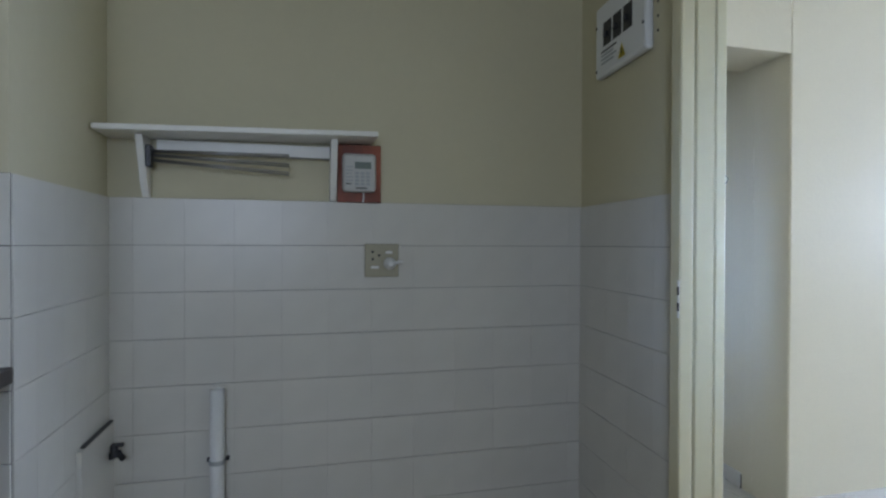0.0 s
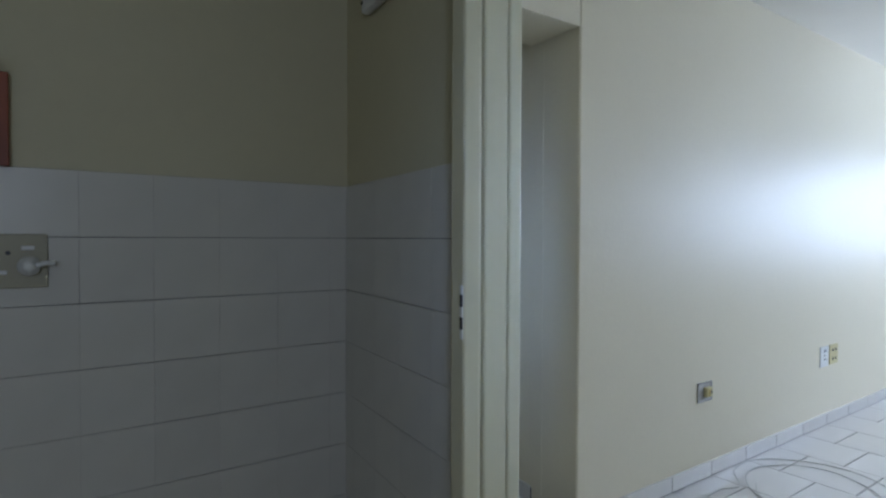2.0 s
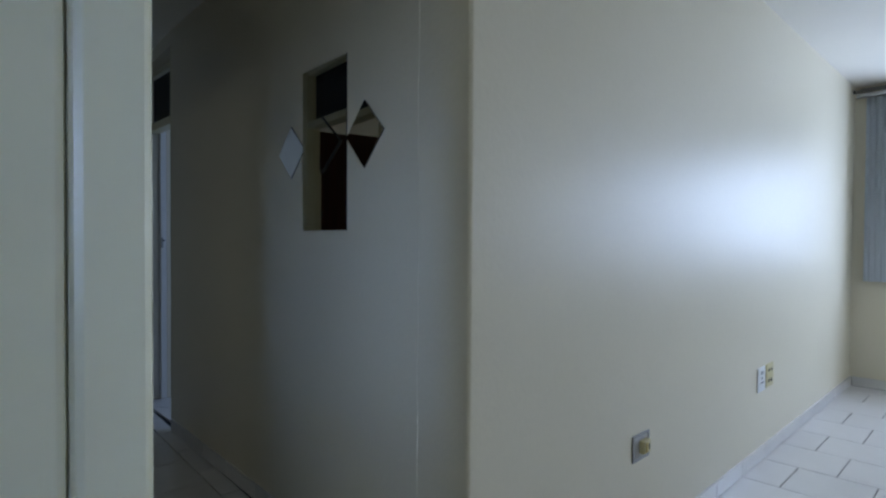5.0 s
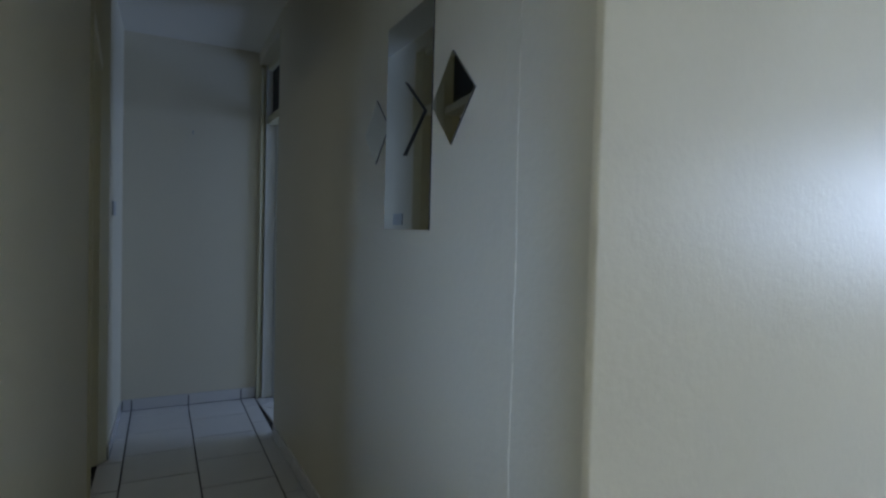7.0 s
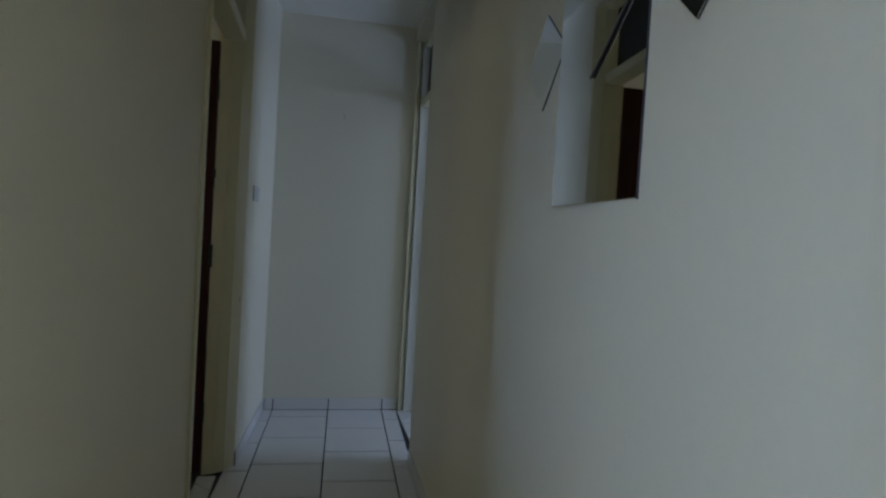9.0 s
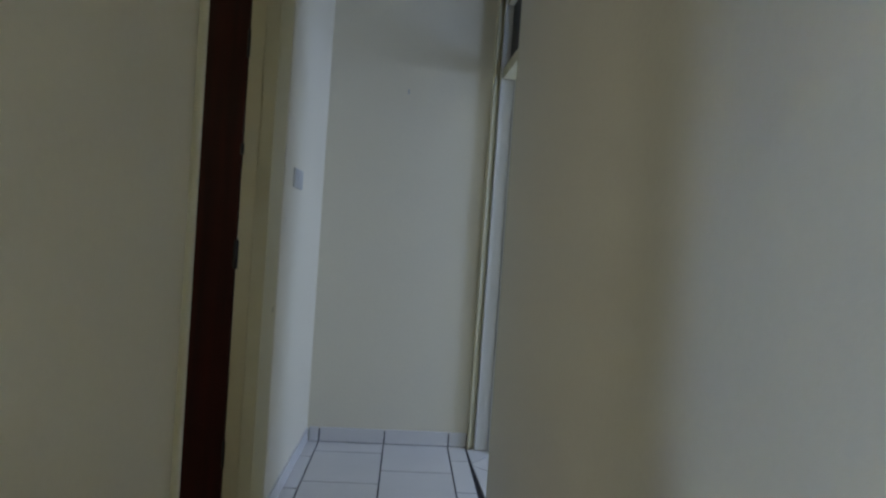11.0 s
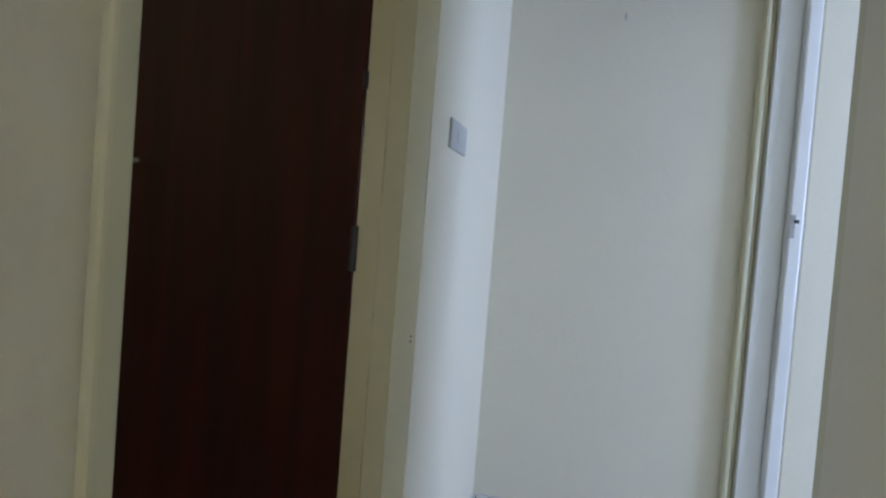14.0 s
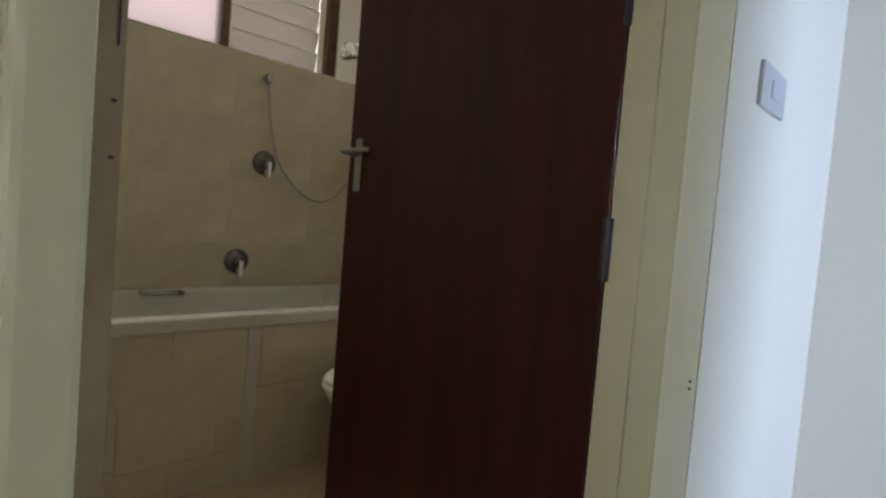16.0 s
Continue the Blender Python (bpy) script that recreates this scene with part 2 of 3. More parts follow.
# ---- the large structure ----
structure("ground", boxed(-400, 400, -400, 400, -6.2, -6.0), GRASS, "dry pale open ground far below the windows", "ground")
structure("floor", boxed(-2.4, 7.0, -1.9, 8.4, -0.15, -0.012), FGROUT, "dark grout bed under the white floor tiles", "floor")
structure("ceiling", boxed(-2.4, 7.0, -1.9, 8.4, H, H + 0.12), CEIL, "flat white painted ceiling", "ceiling")

# kitchen
KW, KWM = wall("wall_kitchen_back", (-0.709, 2.51), (1.04, 2.51), 0.12, "kitchen wall, white glazed tiles under cream paint", PLASTER)
KR, KRM = wall("wall_kitchen_side", (1.03, 2.63), (0.968, 1.84), 0.13, "partition wall with white tiles, cream paint and a consumer unit", PLASTER)
KL, KLM = wall("wall_kitchen_return", (-0.71, 2.63), (-0.71, 1.87), -0.3, "short return wall with white tiles under cream paint", PLASTER)
wall("wall_kitchen_alcove", (-1.01, 1.87), (-2.3, 1.87), -0.3, "cream alcove wall beside the kitchen return", PLASTER)
wall("wall_kitchen_left", (-2.3, 2.2), (-2.3, -1.1), -0.1, "plain cream kitchen wall", PLASTER)
wall("wall_kitchen_window", (-2.3, -1.0), (0.95, -1.0), -0.12, "kitchen wall with a window opening", PLASTER, [(1.1, 2.3, 1.1, 2.1)])
wall("wall_kitchen_door", (0.955, 0.9), (0.95, -1.9), 0.12, "plain partition between kitchen and living room", PLASTER)
structure("wall_door_head", prism([(0.955, 0.9), (0.968, 1.84), (1.095, 1.84), (1.075, 0.9)], 2.07, H), PLASTER, "cream wall over the kitchen doorway")
# living room and corridor
CORNER = [(2.067 - 0.0105 * math.sin(radians(15 * k)), 2.5035 - 0.0105 * math.cos(radians(15 * k))) for k in range(7)]
structure("wall_living_long", prism(CORNER + [(2.09, 2.7829), (6.85, 2.7829), (6.85, 2.493)], 0, H), PAINT, "long cream wall with a soft sheen from the window")
structure("wall_passage_lintel", boxed(1.145, 2.054, 2.493, 2.783, 2.11, H), PAINT, "cream lintel over the passage")
MW, MWM = wall("wall_mirror", (2.09, 2.783), (2.168, 3.80), -0.13, "cream passage wall that carries the mirrors", PAINT)
wall("wall_passage_far", (2.168, 3.80), (2.205, 5.238), -0.13, "cream passage wall before the white door", PAINT)
structure("wall_right_door_head", prism([(2.205, 5.24), (2.255, 6.11), (2.385, 6.11), (2.335, 5.24)], 2.46, H), PAINT, "cream wall over the fanlight")
structure("wall_passage_near", prism([(1.098, 1.84), (1.251, 3.748), (1.15, 3.748), (1.038, 1.845)], 0, H, 0.009), PAINT, "cream passage wall behind the kitchen")
structure("wall_passage_jog", prism([(1.1, 3.7485), (1.2385, 3.7485), (1.2965, 4.38), (1.1, 4.38)], 0, H), PAINT, "short stretch of passage wall set back before the bathroom")
LW, LWM = wall("wall_passage_left", (1.338, 5.276), (1.392, 6.14), 0.17, "cream passage wall with a light switch", PAINT)
structure("wall_bath_door_head", prism([(1.298, 4.3735), (1.338, 5.2755), (1.15, 5.2755), (1.15, 4.3735)], 2.461, H), PAINT, "cream wall over the bathroom fanlight")
EW, EWM = wall("wall_passage_end", (1.16, 6.147), (2.42, 6.107), 0.12, "plain cream wall that closes the passage", PAINT)
wall("wall_living_window", (6.84, 2.493), (6.84, -1.9), 0.2, "cream window wall", PAINT, [(0.45, 3.5, 1.0, 2.43)])
wall("wall_living_back", (7.0, -1.8), (0.9, -1.8), 0.1, "plain cream living room wall", PAINT)
# bedroom behind the white door
wall("wall_bedroom_near", (2.2, 2.884), (5.1, 2.884), -0.1, "plain cream bedroom wall", PAINT)
wall("wall_bedroom_window", (5.1, 6.13), (5.1, 2.784), 0.12, "bedroom wall with a window opening", PAINT, [(0.7, 1.9, 0.8, 2.05)])
structure("wall_bedroom_far", boxed(2.423, 5.1, 6.036, 6.23, 0, H, 0.006), PAINT, "smooth cream bedroom wall beside the door frame")
# narrow pier in a mottled brown, browner than the bathroom tiles
structure("wall_bathroom_pier", boxed(1.13, 1.1995, 4.25, 4.453, 0, H), BROWNEDGE, "narrow mottled brown edge inside the bathroom doorway")
# bathroom, slightly out of square
BATH = pose(-0.32, 5.4, 0, 0, 0, -5)
bw = bmesh.new()
box(bw, -0.82, -0.70, -1.3, 1.02, 0, 1.8)
box(bw, -0.82, -0.70, -1.3, -0.45, 1.8, H)
box(bw, -0.82, -0.70, -0.45, 0.815, 2.42, H)
BW = structure("wall_bathroom_window", moved(bw, BATH), PALEGROUT, "beige tiled bathroom wall under a high window")
structure("wall_bathroom_upper", moved(boxed(-0.82, -0.696, 0.8155, 1.02, 1.801, H), BATH), WHITEGLOSS, "white painted wall beside the bathroom window")
structure("wall_bathroom_end", moved(boxed(-0.82, 1.75, 1.02, 1.12, 0, H), BATH), WHITEGLOSS, "white bathroom wall behind the toilet")
structure("wall_bathroom_near", moved(boxed(-0.82, 1.55, -1.4, -1.3, 0, H), BATH), PAINT, "plain bathroom wall")

# ---- door frames and doors ----


def framed(name, label, pieces, mat=FRAME):
    ob = tagged(new(name), label, "door frame", kind="structure")
    for nm, d in pieces:
        part(nm, boxed(*d, 0.005), mat, ob)
    return ob


framed("door_frame_1", "cream painted rebated kitchen door frame with worn edges", [
    ("jamb", (0.941, 0.985, 1.800, 1.845, 0, 2.03)), ("rebate", (0.9855, 0.9925, 1.807, 1.845, 0, 2.03)),
    ("jamb", (0.993, 1.056, 1.800, 1.845, 0, 2.03)), ("stop", (1.0565, 1.092, 1.797, 1.845, 0, 2.03)),
    ("jamb", (0.945, 1.09, 0.88, 0.93, 0, 2.03)), ("head", (0.943, 1.10, 0.88, 1.845, 2.032, 2.075))])
SP = tagged(part("strike_plate", boxed(0.9375, 0.9405, 1.7995, 1.808, 1.035, 1.142, 0.0008), WHITEGLOSS), "paint-flecked strike plate on the kitchen door jamb", "strike plate")
for z in (1.055, 1.10):
    part("slot", boxed(0.9365, 0.9385, 1.799, 1.8065, z, z + 0.024), DARKMETAL, SP)

BF = framed("door_frame_2", "cream painted bathroom door frame with a fanlight", [
    ("jamb", (1.20, 1.308, 4.374, 4.405, 0, 2.46)), ("bead", (1.289, 1.3005, 5.2215, 5.232, 0, 2.46)),
    ("transom", (1.215, 1.309, 4.4055, 5.186, 2.035, 2.085)), ("head", (1.215, 1.309, 4.4055, 5.186, 2.42, 2.458))])
part("jamb", prism([(1.203, 5.187), (1.254, 5.199), (1.254, 5.2755), (1.203, 5.2755)], 0, 2.46, 0.002), FRAME, BF)
part("stop", prism([(1.2545, 5.1975), (1.299, 5.224), (1.337, 5.2755), (1.2545, 5.2755)], 0, 2.46, 0.003), FRAME, BF)
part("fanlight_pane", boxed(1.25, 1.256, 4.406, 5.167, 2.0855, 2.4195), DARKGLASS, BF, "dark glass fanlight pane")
for z, h, y, w in ((0.69, 0.002, 4.423, 0.006), (0.75, 0.02, 4.427, 0.001), (0.752, 0.0015, 4.423, 0.005), (0.83, 0.002, 4.424, 0.003), (0.90, 0.0015, 4.423, 0.006), (0.955, 0.0015, 4.423, 0.006), (0.957, 0.025, 4.427, 0.001), (1.08, 0.002, 4.446, 0.003), (1.115, 0.002, 4.446, 0.003), (1.15, 0.03, 4.448, 0.001)):
    part("paint_chip", boxed(1.1996, 1.2003, y, y + w, z, z + h), DARKMETAL, BF)

RF = framed("door_frame_3", "cream painted bedroom door frame with a fanlight", [
    ("jamb", (2.21, 2.373, 5.24, 5.285, 0, 2.46)), ("jamb", (2.264, 2.281, 6.072, 6.13, 0, 2.46)), ("rebate", (2.2815, 2.302, 6.092, 6.13, 0, 2.46)),
    ("transom", (2.31, 2.384, 5.2855, 6.0615, 2.025, 2.085)), ("head", (2.31, 2.384, 5.2855, 6.0615, 2.42, 2.458))])
part("reveal", boxed(2.3025, 2.378, 6.066, 6.13, 0, 2.46, 0.003), WHITEGLOSS, RF, "white painted reveal")
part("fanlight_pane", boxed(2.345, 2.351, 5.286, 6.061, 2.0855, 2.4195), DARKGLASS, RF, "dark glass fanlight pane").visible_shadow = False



def lever(parent, m, side, high, mat):
    """A lever handle on a long plate; side -1 or 1 is the way the lever points."""
    p = part("handle_plate", moved(boxed(-0.011, 0.011, -0.006, 0, high - 0.092, high + 0.035, 0.003), m), mat, parent)
    h = moved(rods([((0, 0, high), (0, -0.045, high))], 0.009), m)
    part("handle", h, mat, p, smooth=True)
    part("lever", moved(boxed(min(-0.012 * side, side * 0.085), max(-0.012 * side, side * 0.085), -0.052, -0.042, high - 0.0055, high + 0.0055, 0.004), m), mat, p)


# bathroom door, standing open at a right angle
BD = tagged(new("door_1"), "dark red stained flush wooden door, standing open", "door", kind="structure")
leaf = part("leaf", boxed(0.523, 1.197, 5.197, 5.235, 0.012, 2.03, 0.003), MAHOGANY, BD)
lever(BD, pose(0.56, 5.197, 0), 1, 1.205, STEEL)
for z, h, r in ((0.3, 0.05, 0.006), (1.035, 0.052, 0.009), (1.418, 0.02, 0.007), (1.8, 0.05, 0.006)):
    part("hinge", rods([((1.2, 5.189, z - h), (1.2, 5.189, z + h))], r), DARKMETAL, BD)
part("latch", boxed(0.5205, 0.5228, 5.205, 5.227, 1.06, 1.22), STEEL, BD)
# lock side clutter by the hinge edge
part("worn_edge", boxed(1.1975, 1.1985, 5.206, 5.231, 0.6, 1.35), WHITEGLOSS, BD, "pale worn paint on the door edge")

# lock side of the bedroom frame
part("lock_jamb", boxed(2.3785, 2.4225, 6.032, 6.13, 0, 2.46, 0.006), WHITEGLOSS, RF, "white painted lock jamb")
part("strike_plate", boxed(2.380, 2.397, 6.029, 6.0318, 1.159, 1.236, 0.001), STEEL, RF, "grey steel strike plate")
part("latch", boxed(2.392, 2.406, 6.022, 6.0288, 1.208, 1.220, 0.002), DARKMETAL, RF, "dark latch stub")

# ---- windows ----


def window(name, label, m, wide, lo, hi, uprights, rails, mat, depth=0.05, pane_mat=None):
    """x along the wall, y into it."""
    ob = tagged(new(name), label, "window", kind="structure")
    f = 0.045
    fr = part("window_frame", moved(box(box(box(boxed(0, f, 0, depth, lo, hi), wide - f, wide, 0, depth, lo, hi), f, wide - f, 0, depth, lo, lo + f), f, wide - f, 0, depth, hi - f, hi), m), mat, ob)
    for x in uprights:
        part("mullion", moved(boxed(x - 0.02, x + 0.02, 0.004, depth - 0.004, lo + f, hi - f, 0.003), m), mat, ob)
    xs = [f] + [x for x in uprights] + [wide - f]
    for a, b in zip(xs, xs[1:]):
        a2, b2 = a + (0.02 if a > f else 0), b - (0.02 if b < wide - f else 0)
        for z in rails:
            part("glazing_bar", moved(boxed(a2, b2, 0.006, depth - 0.006, z - 0.018, z + 0.018, 0.003), m), mat, ob)
        zs = [lo + f] + list(rails) + [hi - f]
        for z0, z1 in zip(zs, zs[1:]):
            pn = part("pane", moved(boxed(a2, b2, depth / 2 - 0.002, depth / 2 + 0.002, z0 + (0.018 if z0 > lo + f else 0), z1 - (0.018 if z1 < hi - f else 0)), m), pane_mat or GLASS, ob)
            pn.visible_shadow = False
    return ob


window("window_1", "wide white framed living room window", pose(6.9, 2.043, 0, 0, 0, -90), 3.05, 1.0, 2.43, (1.0, 2.05), (2.05,), WHITEGLOSS)
tagged(part("window_sill", boxed(6.80, 6.90, -1.03, 2.05, 0.972, 0.999, 0.004), WHITEGLOSS), "white painted window sill", "sill", kind="structure")
window("window_2", "white framed kitchen window", pose(-1.2, -1.08, 0), 1.2, 1.1, 2.1, (0.6,), (), WHITEGLOSS)
window("window_3", "white framed bedroom window", pose(5.16, 5.43, 0, 0, 0, -90), 1.2, 0.8, 2.05, (0.6,), (), WHITEGLOSS)
# bathroom window: a frosted pane and a bank of louvres in brown wood
W4 = tagged(new("window_4"), "high brown wooden window with a frosted pane and glass louvres", "window", kind="structure")
for nm, d in (("window_frame", (-0.79, -0.72, -0.45, -0.40, 1.802, 2.42)), ("mullion", (-0.79, -0.72, 0.178, 0.216, 1.802, 2.42)), ("window_frame", (-0.79, -0.705, 0.75, 0.815, 1.802, 2.42)),
              ("window_frame", (-0.79, -0.72, -0.40, 0.178, 2.37, 2.42)), ("window_frame", (-0.79, -0.72, 0.216, 0.75, 2.37, 2.42))):
    part(nm, moved(boxed(*d, 0.003), BATH), BROWNWOOD, W4)
pn = part("pane", moved(boxed(-0.757, -0.751, -0.40, 0.178, 1.803, 2.37), BATH), FROST, W4, "frosted fixed pane")
pn.visible_shadow = False
part("louvre_channel", moved(boxed(-0.765, -0.735, 0.216, 0.228, 1.803, 2.37), BATH), STEEL, W4)
part("louvre_channel", moved(boxed(-0.765, -0.735, 0.715, 0.7495, 1.803, 2.37), BATH), WHITEGLOSS, W4)
for k in range(5):
    z = 1.865 + 0.112 * k
    lv = part("louvre", moved(moved(boxed(0.229, 0.714, -0.003, 0.003, -0.0555, 0.0555, 0.002), pose(-0.75, 0, z, 0, 14, 0) @ Matrix(((0, 1, 0, 0), (1, 0, 0, 0), (0, 0, 1, 0), (0, 0, 0, 1)))), BATH), LOUVRE, W4)
    lv.visible_shadow = False

# ---- living room ----
VB = thing("vertical_blind", "blue-grey vertical blind drawn to one side of the window", "blind")
random.seed(4)
for k in range(7):
    y = 2.055 + 0.022 * k
    a = random.uniform(62, 78)
    part("slat", moved(boxed(-0.0015, 0.0015, -0.055, 0.055, 0.93, 2.44), pose(6.765, y, 0, 0, 0, a)), BLIND, VB)
    part("weight", moved(boxed(-0.003, 0.003, -0.05, 0.05, 0.905, 0.929), pose(6.765, y, 0, 0, 0, a)), CURTAIN, VB)
part("head_rail", boxed(6.745, 6.785, -1.2, 2.47, 2.441, 2.475, 0.003), STEEL, VB)
bm = bmesh.new()
rows = []
for k in range(25):
    y = 2.20 + 0.2 * k / 24
    x = 6.765 + 0.012 * math.sin(k * 1.25)
    rows.append((bm.verts.new((x, y, 0.905)), bm.verts.new((x + 0.004, y, 2.44))))
for a, b in zip(rows, rows[1:]):
    bm.faces.new((a[0], b[0], b[1], a[1]))
bmesh.ops.solidify(bm, geom=list(bm.faces), thickness=0.003)
part("cloth", bm, CURTAIN, VB, "pale sheer end panel", smooth=True)
part("cord_weight", rods([((6.748, 2.39, 1.17), (6.748, 2.39, 1.195))], 0.008), CURTAIN, VB)
part("cord_weight", rods([((6.744, 2.215, 1.17), (6.744, 2.215, 1.195))], 0.008), DARKMETAL, VB)
CR = thing("curtain_rail", "double metal curtain rail above the window", "rail")
part("rail", rods([((6.735, 2.478, 2.488), (6.735, -1.2, 2.488))], 0.009), STEEL, CR, smooth=True)
part("rail", rods([((6.785, 2.45, 2.515), (6.785, -1.2, 2.515))], 0.008), STEEL, CR, smooth=True)
part("end_cap", boxed(6.722, 6.748, 2.470, 2.486, 2.475, 2.501, 0.003), BLACK, CR)
for y in (2.40, 0.6):
    part("bracket", boxed(6.73, 6.839, y - 0.01, y + 0.01, 2.495, 2.507), STEEL, CR)


def plate(name, label, category, x0, x1, z0, z1, mat, at):
    ob = thing(name, label, category)
    part("cover_plate", moved(boxed(x0, x1, -0.008, 0, z0, z1, 0.002), at), mat, ob)
    return ob


AT = pose(0, 2.493, 0)
o = thing("wall_box", "open grey wall box with a yellow aerial socket inside", "socket")
part("rim", moved(box(box(box(boxed(2.948, 2.956, -0.006, 0, 0.40, 0.50), 3.07, 3.078, -0.006, 0, 0.40, 0.50), 2.956, 3.07, -0.006, 0, 0.40, 0.408), 2.956, 3.07, -0.006, 0, 0.492, 0.50), AT), STEEL, o)
part("back", moved(boxed(2.956, 3.07, -0.002, 0, 0.408, 0.492), AT), PALEGROUT, o)
part("socket_core", moved(boxed(3.0, 3.055, -0.024, -0.002, 0.425, 0.475, 0.004), AT), YELLOWPL, o)
part("contact", moved(boxed(3.012, 3.026, -0.027, -0.0245, 0.432, 0.468), AT), BRASSY, o)
part("contact", moved(boxed(3.034, 3.04, -0.027, -0.0245, 0.44, 0.46), AT), DARKMETAL, o)
o = plate("wall_socket", "white plastic socket outlet low on the wall", "socket", 4.375, 4.50, 0.395, 0.53, PLASTIC, AT)
for x, z in ((4.425, 0.445), (4.452, 0.445), (4.438, 0.47)):
    part("pin_hole", moved(rods([((x, -0.0095, z), (x, -0.0078, z))], 0.006), AT), BLACK, o)
part("rocker", moved(boxed(4.42, 4.455, -0.0125, -0.008, 0.492, 0.51, 0.002), AT), GREY, o)
o = plate("aerial_socket", "aged yellow plastic aerial outlet low on the wall", "socket", 4.52, 4.645, 0.40, 0.532, YELLOWPL, AT)
for x, z in ((4.56, 0.435), (4.605, 0.435), (4.56, 0.495), (4.605, 0.495)):
    part("port", moved(rods([((x, -0.011, z), (x, -0.0078, z))], 0.009), AT), DARKMETAL, o)

cable = thing("cable_coil", "loose grey cable lying in loops on the tiled floor", "cable")
pts = []
random.seed(9)
for k in range(27):
    a = 2.4 - k * 0.5
    r = 0.41 - 0.005 * k + 0.02 * math.sin(k * 0.9)
    pts.append((3.37 + r * math.cos(a) - 0.004 * k, 2.08 + r * 0.92 * math.sin(a), 0.004 + 0.003 * (k % 3)))
part("cable", hosed([(2.3, 2.42, 0.004), (2.7, 2.36, 0.004), (2.95, 2.37, 0.004)] + pts, 0.0026, 6, 6), SWITCHPL, cable, smooth=True)

# ---- passage ----
MIR = thing("wall_mirror_panel", "frameless rectangular mirror on the passage wall", "mirror")


def on_wall(m, y):
    """Distance along the mirror wall at the plan's y."""
    return (y - 2.783) / math.cos(math.atan2(0.078, 1.017))


U = lambda y: on_wall(MWM, y)
PANEL = MWM @ pose(U(3.15), 0, 0, 0, 0, 1.8)
part("glass", moved(boxed(0, U(3.475) - U(3.15), 0.0005, 0.003, 1.268, 1.889), PANEL), MIRROR, MIR)
part("edge", moved(boxed(U(3.1488), U(3.1498), 0, 0.0034, 1.266, 1.891), MWM), DARKMETAL, MIR)


def diamond(yc, zc, hw, hh, base=MWM):
    ob = thing("diamond_mirror", "small frameless diamond-shaped mirror on the passage wall", "mirror", "diamond mirrors")
    for nm, off, d0, d1, mat in (("glass", 0, 0.0008, 0.0042, MIRROR), ("edge", 0.001, 0.0002, 0.003, DARKMETAL)):
        bm = bmesh.new()
        ring = [(U(yc) - hw - off, zc), (U(yc), zc - hh - 1.5 * off), (U(yc) + hw + off, zc), (U(yc), zc + hh + 1.5 * off)]
        lo = [bm.verts.new((x, d0, z)) for x, z in ring]
        hi = [bm.verts.new((x, d1, z)) for x, z in ring]
        bm.faces.new(lo)
        bm.faces.new(hi[::-1])
        for k in range(4):
            bm.faces.new((lo[k], lo[(k + 1) % 4], hi[(k + 1) % 4], hi[k]))
        bmesh.ops.recalc_face_normals(bm, faces=bm.faces)
        part(nm, moved(bm, base), mat, ob)


diamond(3.03, 1.59, 0.117, 0.113)
diamond(3.605, 1.593, 0.124, 0.105)
diamond(2.783 + (3.32 - 3.15), 1.587, 0.135, 0.105, PANEL @ pose(0, 0.005, 0))
wire = thing("wall_cable", "thin wavy painted cable running up the passage wall", "cable")
random.seed(3)
part("cable", hosed([(2.0825 + 0.001 * random.random(), 2.728 + random.uniform(-0.003, 0.003), z / 10) for z in range(0, 26, 1)], 0.0013, 6, 4), PAINT, wire, smooth=True)

sw = thing("light_switch", "pale grey plastic light switch plate with a flat rocker", "switch")
SWM = LWM
s0 = 5.426 - 5.276
part("cover_plate", moved(boxed(s0, s0 + 0.157, -0.008, 0, 1.313, 1.392, 0.002), SWM), SWITCHPL, sw)
part("rocker", moved(boxed(s0 + 0.058, s0 + 0.1, -0.0098, -0.0082, 1.336, 1.368, 0.001), SWM), SWITCHPL, sw)
hook = thing("wall_hook", "small bare nail hook in the end wall", "hook")
part("nail", rods([((1.814, 6.131, 1.925), (1.814, 6.108, 1.93)), ((1.814, 6.108, 1.93), (1.814, 6.106, 1.905))], 0.004), SWITCHPL, hook)

# ---- kitchen ----
shelf = thing("wall_shelf", "white painted wooden wall shelf on two side brackets", "shelf")
part("board", moved(boxed(0, 0.868, 2.338, 2.508, -0.018, 0, 0.003), pose(-0.703, 0, 1.604, 0, -1.3, 0)), WHITEGLOSS, shelf)
part("batten", boxed(-0.556, 0.0095, 2.487, 2.509, 1.546, 1.588, 0.002), WHITEGLOSS, shelf)
for x, top in ((-0.598, 1.5875), (0.01, 1.6015)):
    bm = bmesh.new()
    side = [(2.395, top), (2.505, top), (2.505, 1.394), (2.482, 1.394), (2.452, 1.44), (2.408, 1.55)]
    lo = [bm.verts.new((x, y, z)) for y, z in side]
    hi = [bm.verts.new((x + 0.023, y, z)) for y, z in side]
    bm.faces.new(lo)
    bm.faces.new(hi[::-1])
    for k in range(6):
        bm.faces.new((lo[k], lo[(k + 1) % 6], hi[(k + 1) % 6], hi[k]))
    bmesh.ops.recalc_face_normals(bm, faces=bm.faces)
    bmesh.ops.bevel(bm, geom=list(bm.edges), offset=0.003, segments=2, profile=0.5, affect="EDGES")
    part("bracket", bm, WHITEGLOSS, shelf)
rack = thing("towel_rack", "folding metal towel rail with thin arms under the shelf", "rail")
part("mount", boxed(-0.574, -0.556, 2.42, 2.46, 1.488, 1.558, 0.003), DARKMETAL, rack)
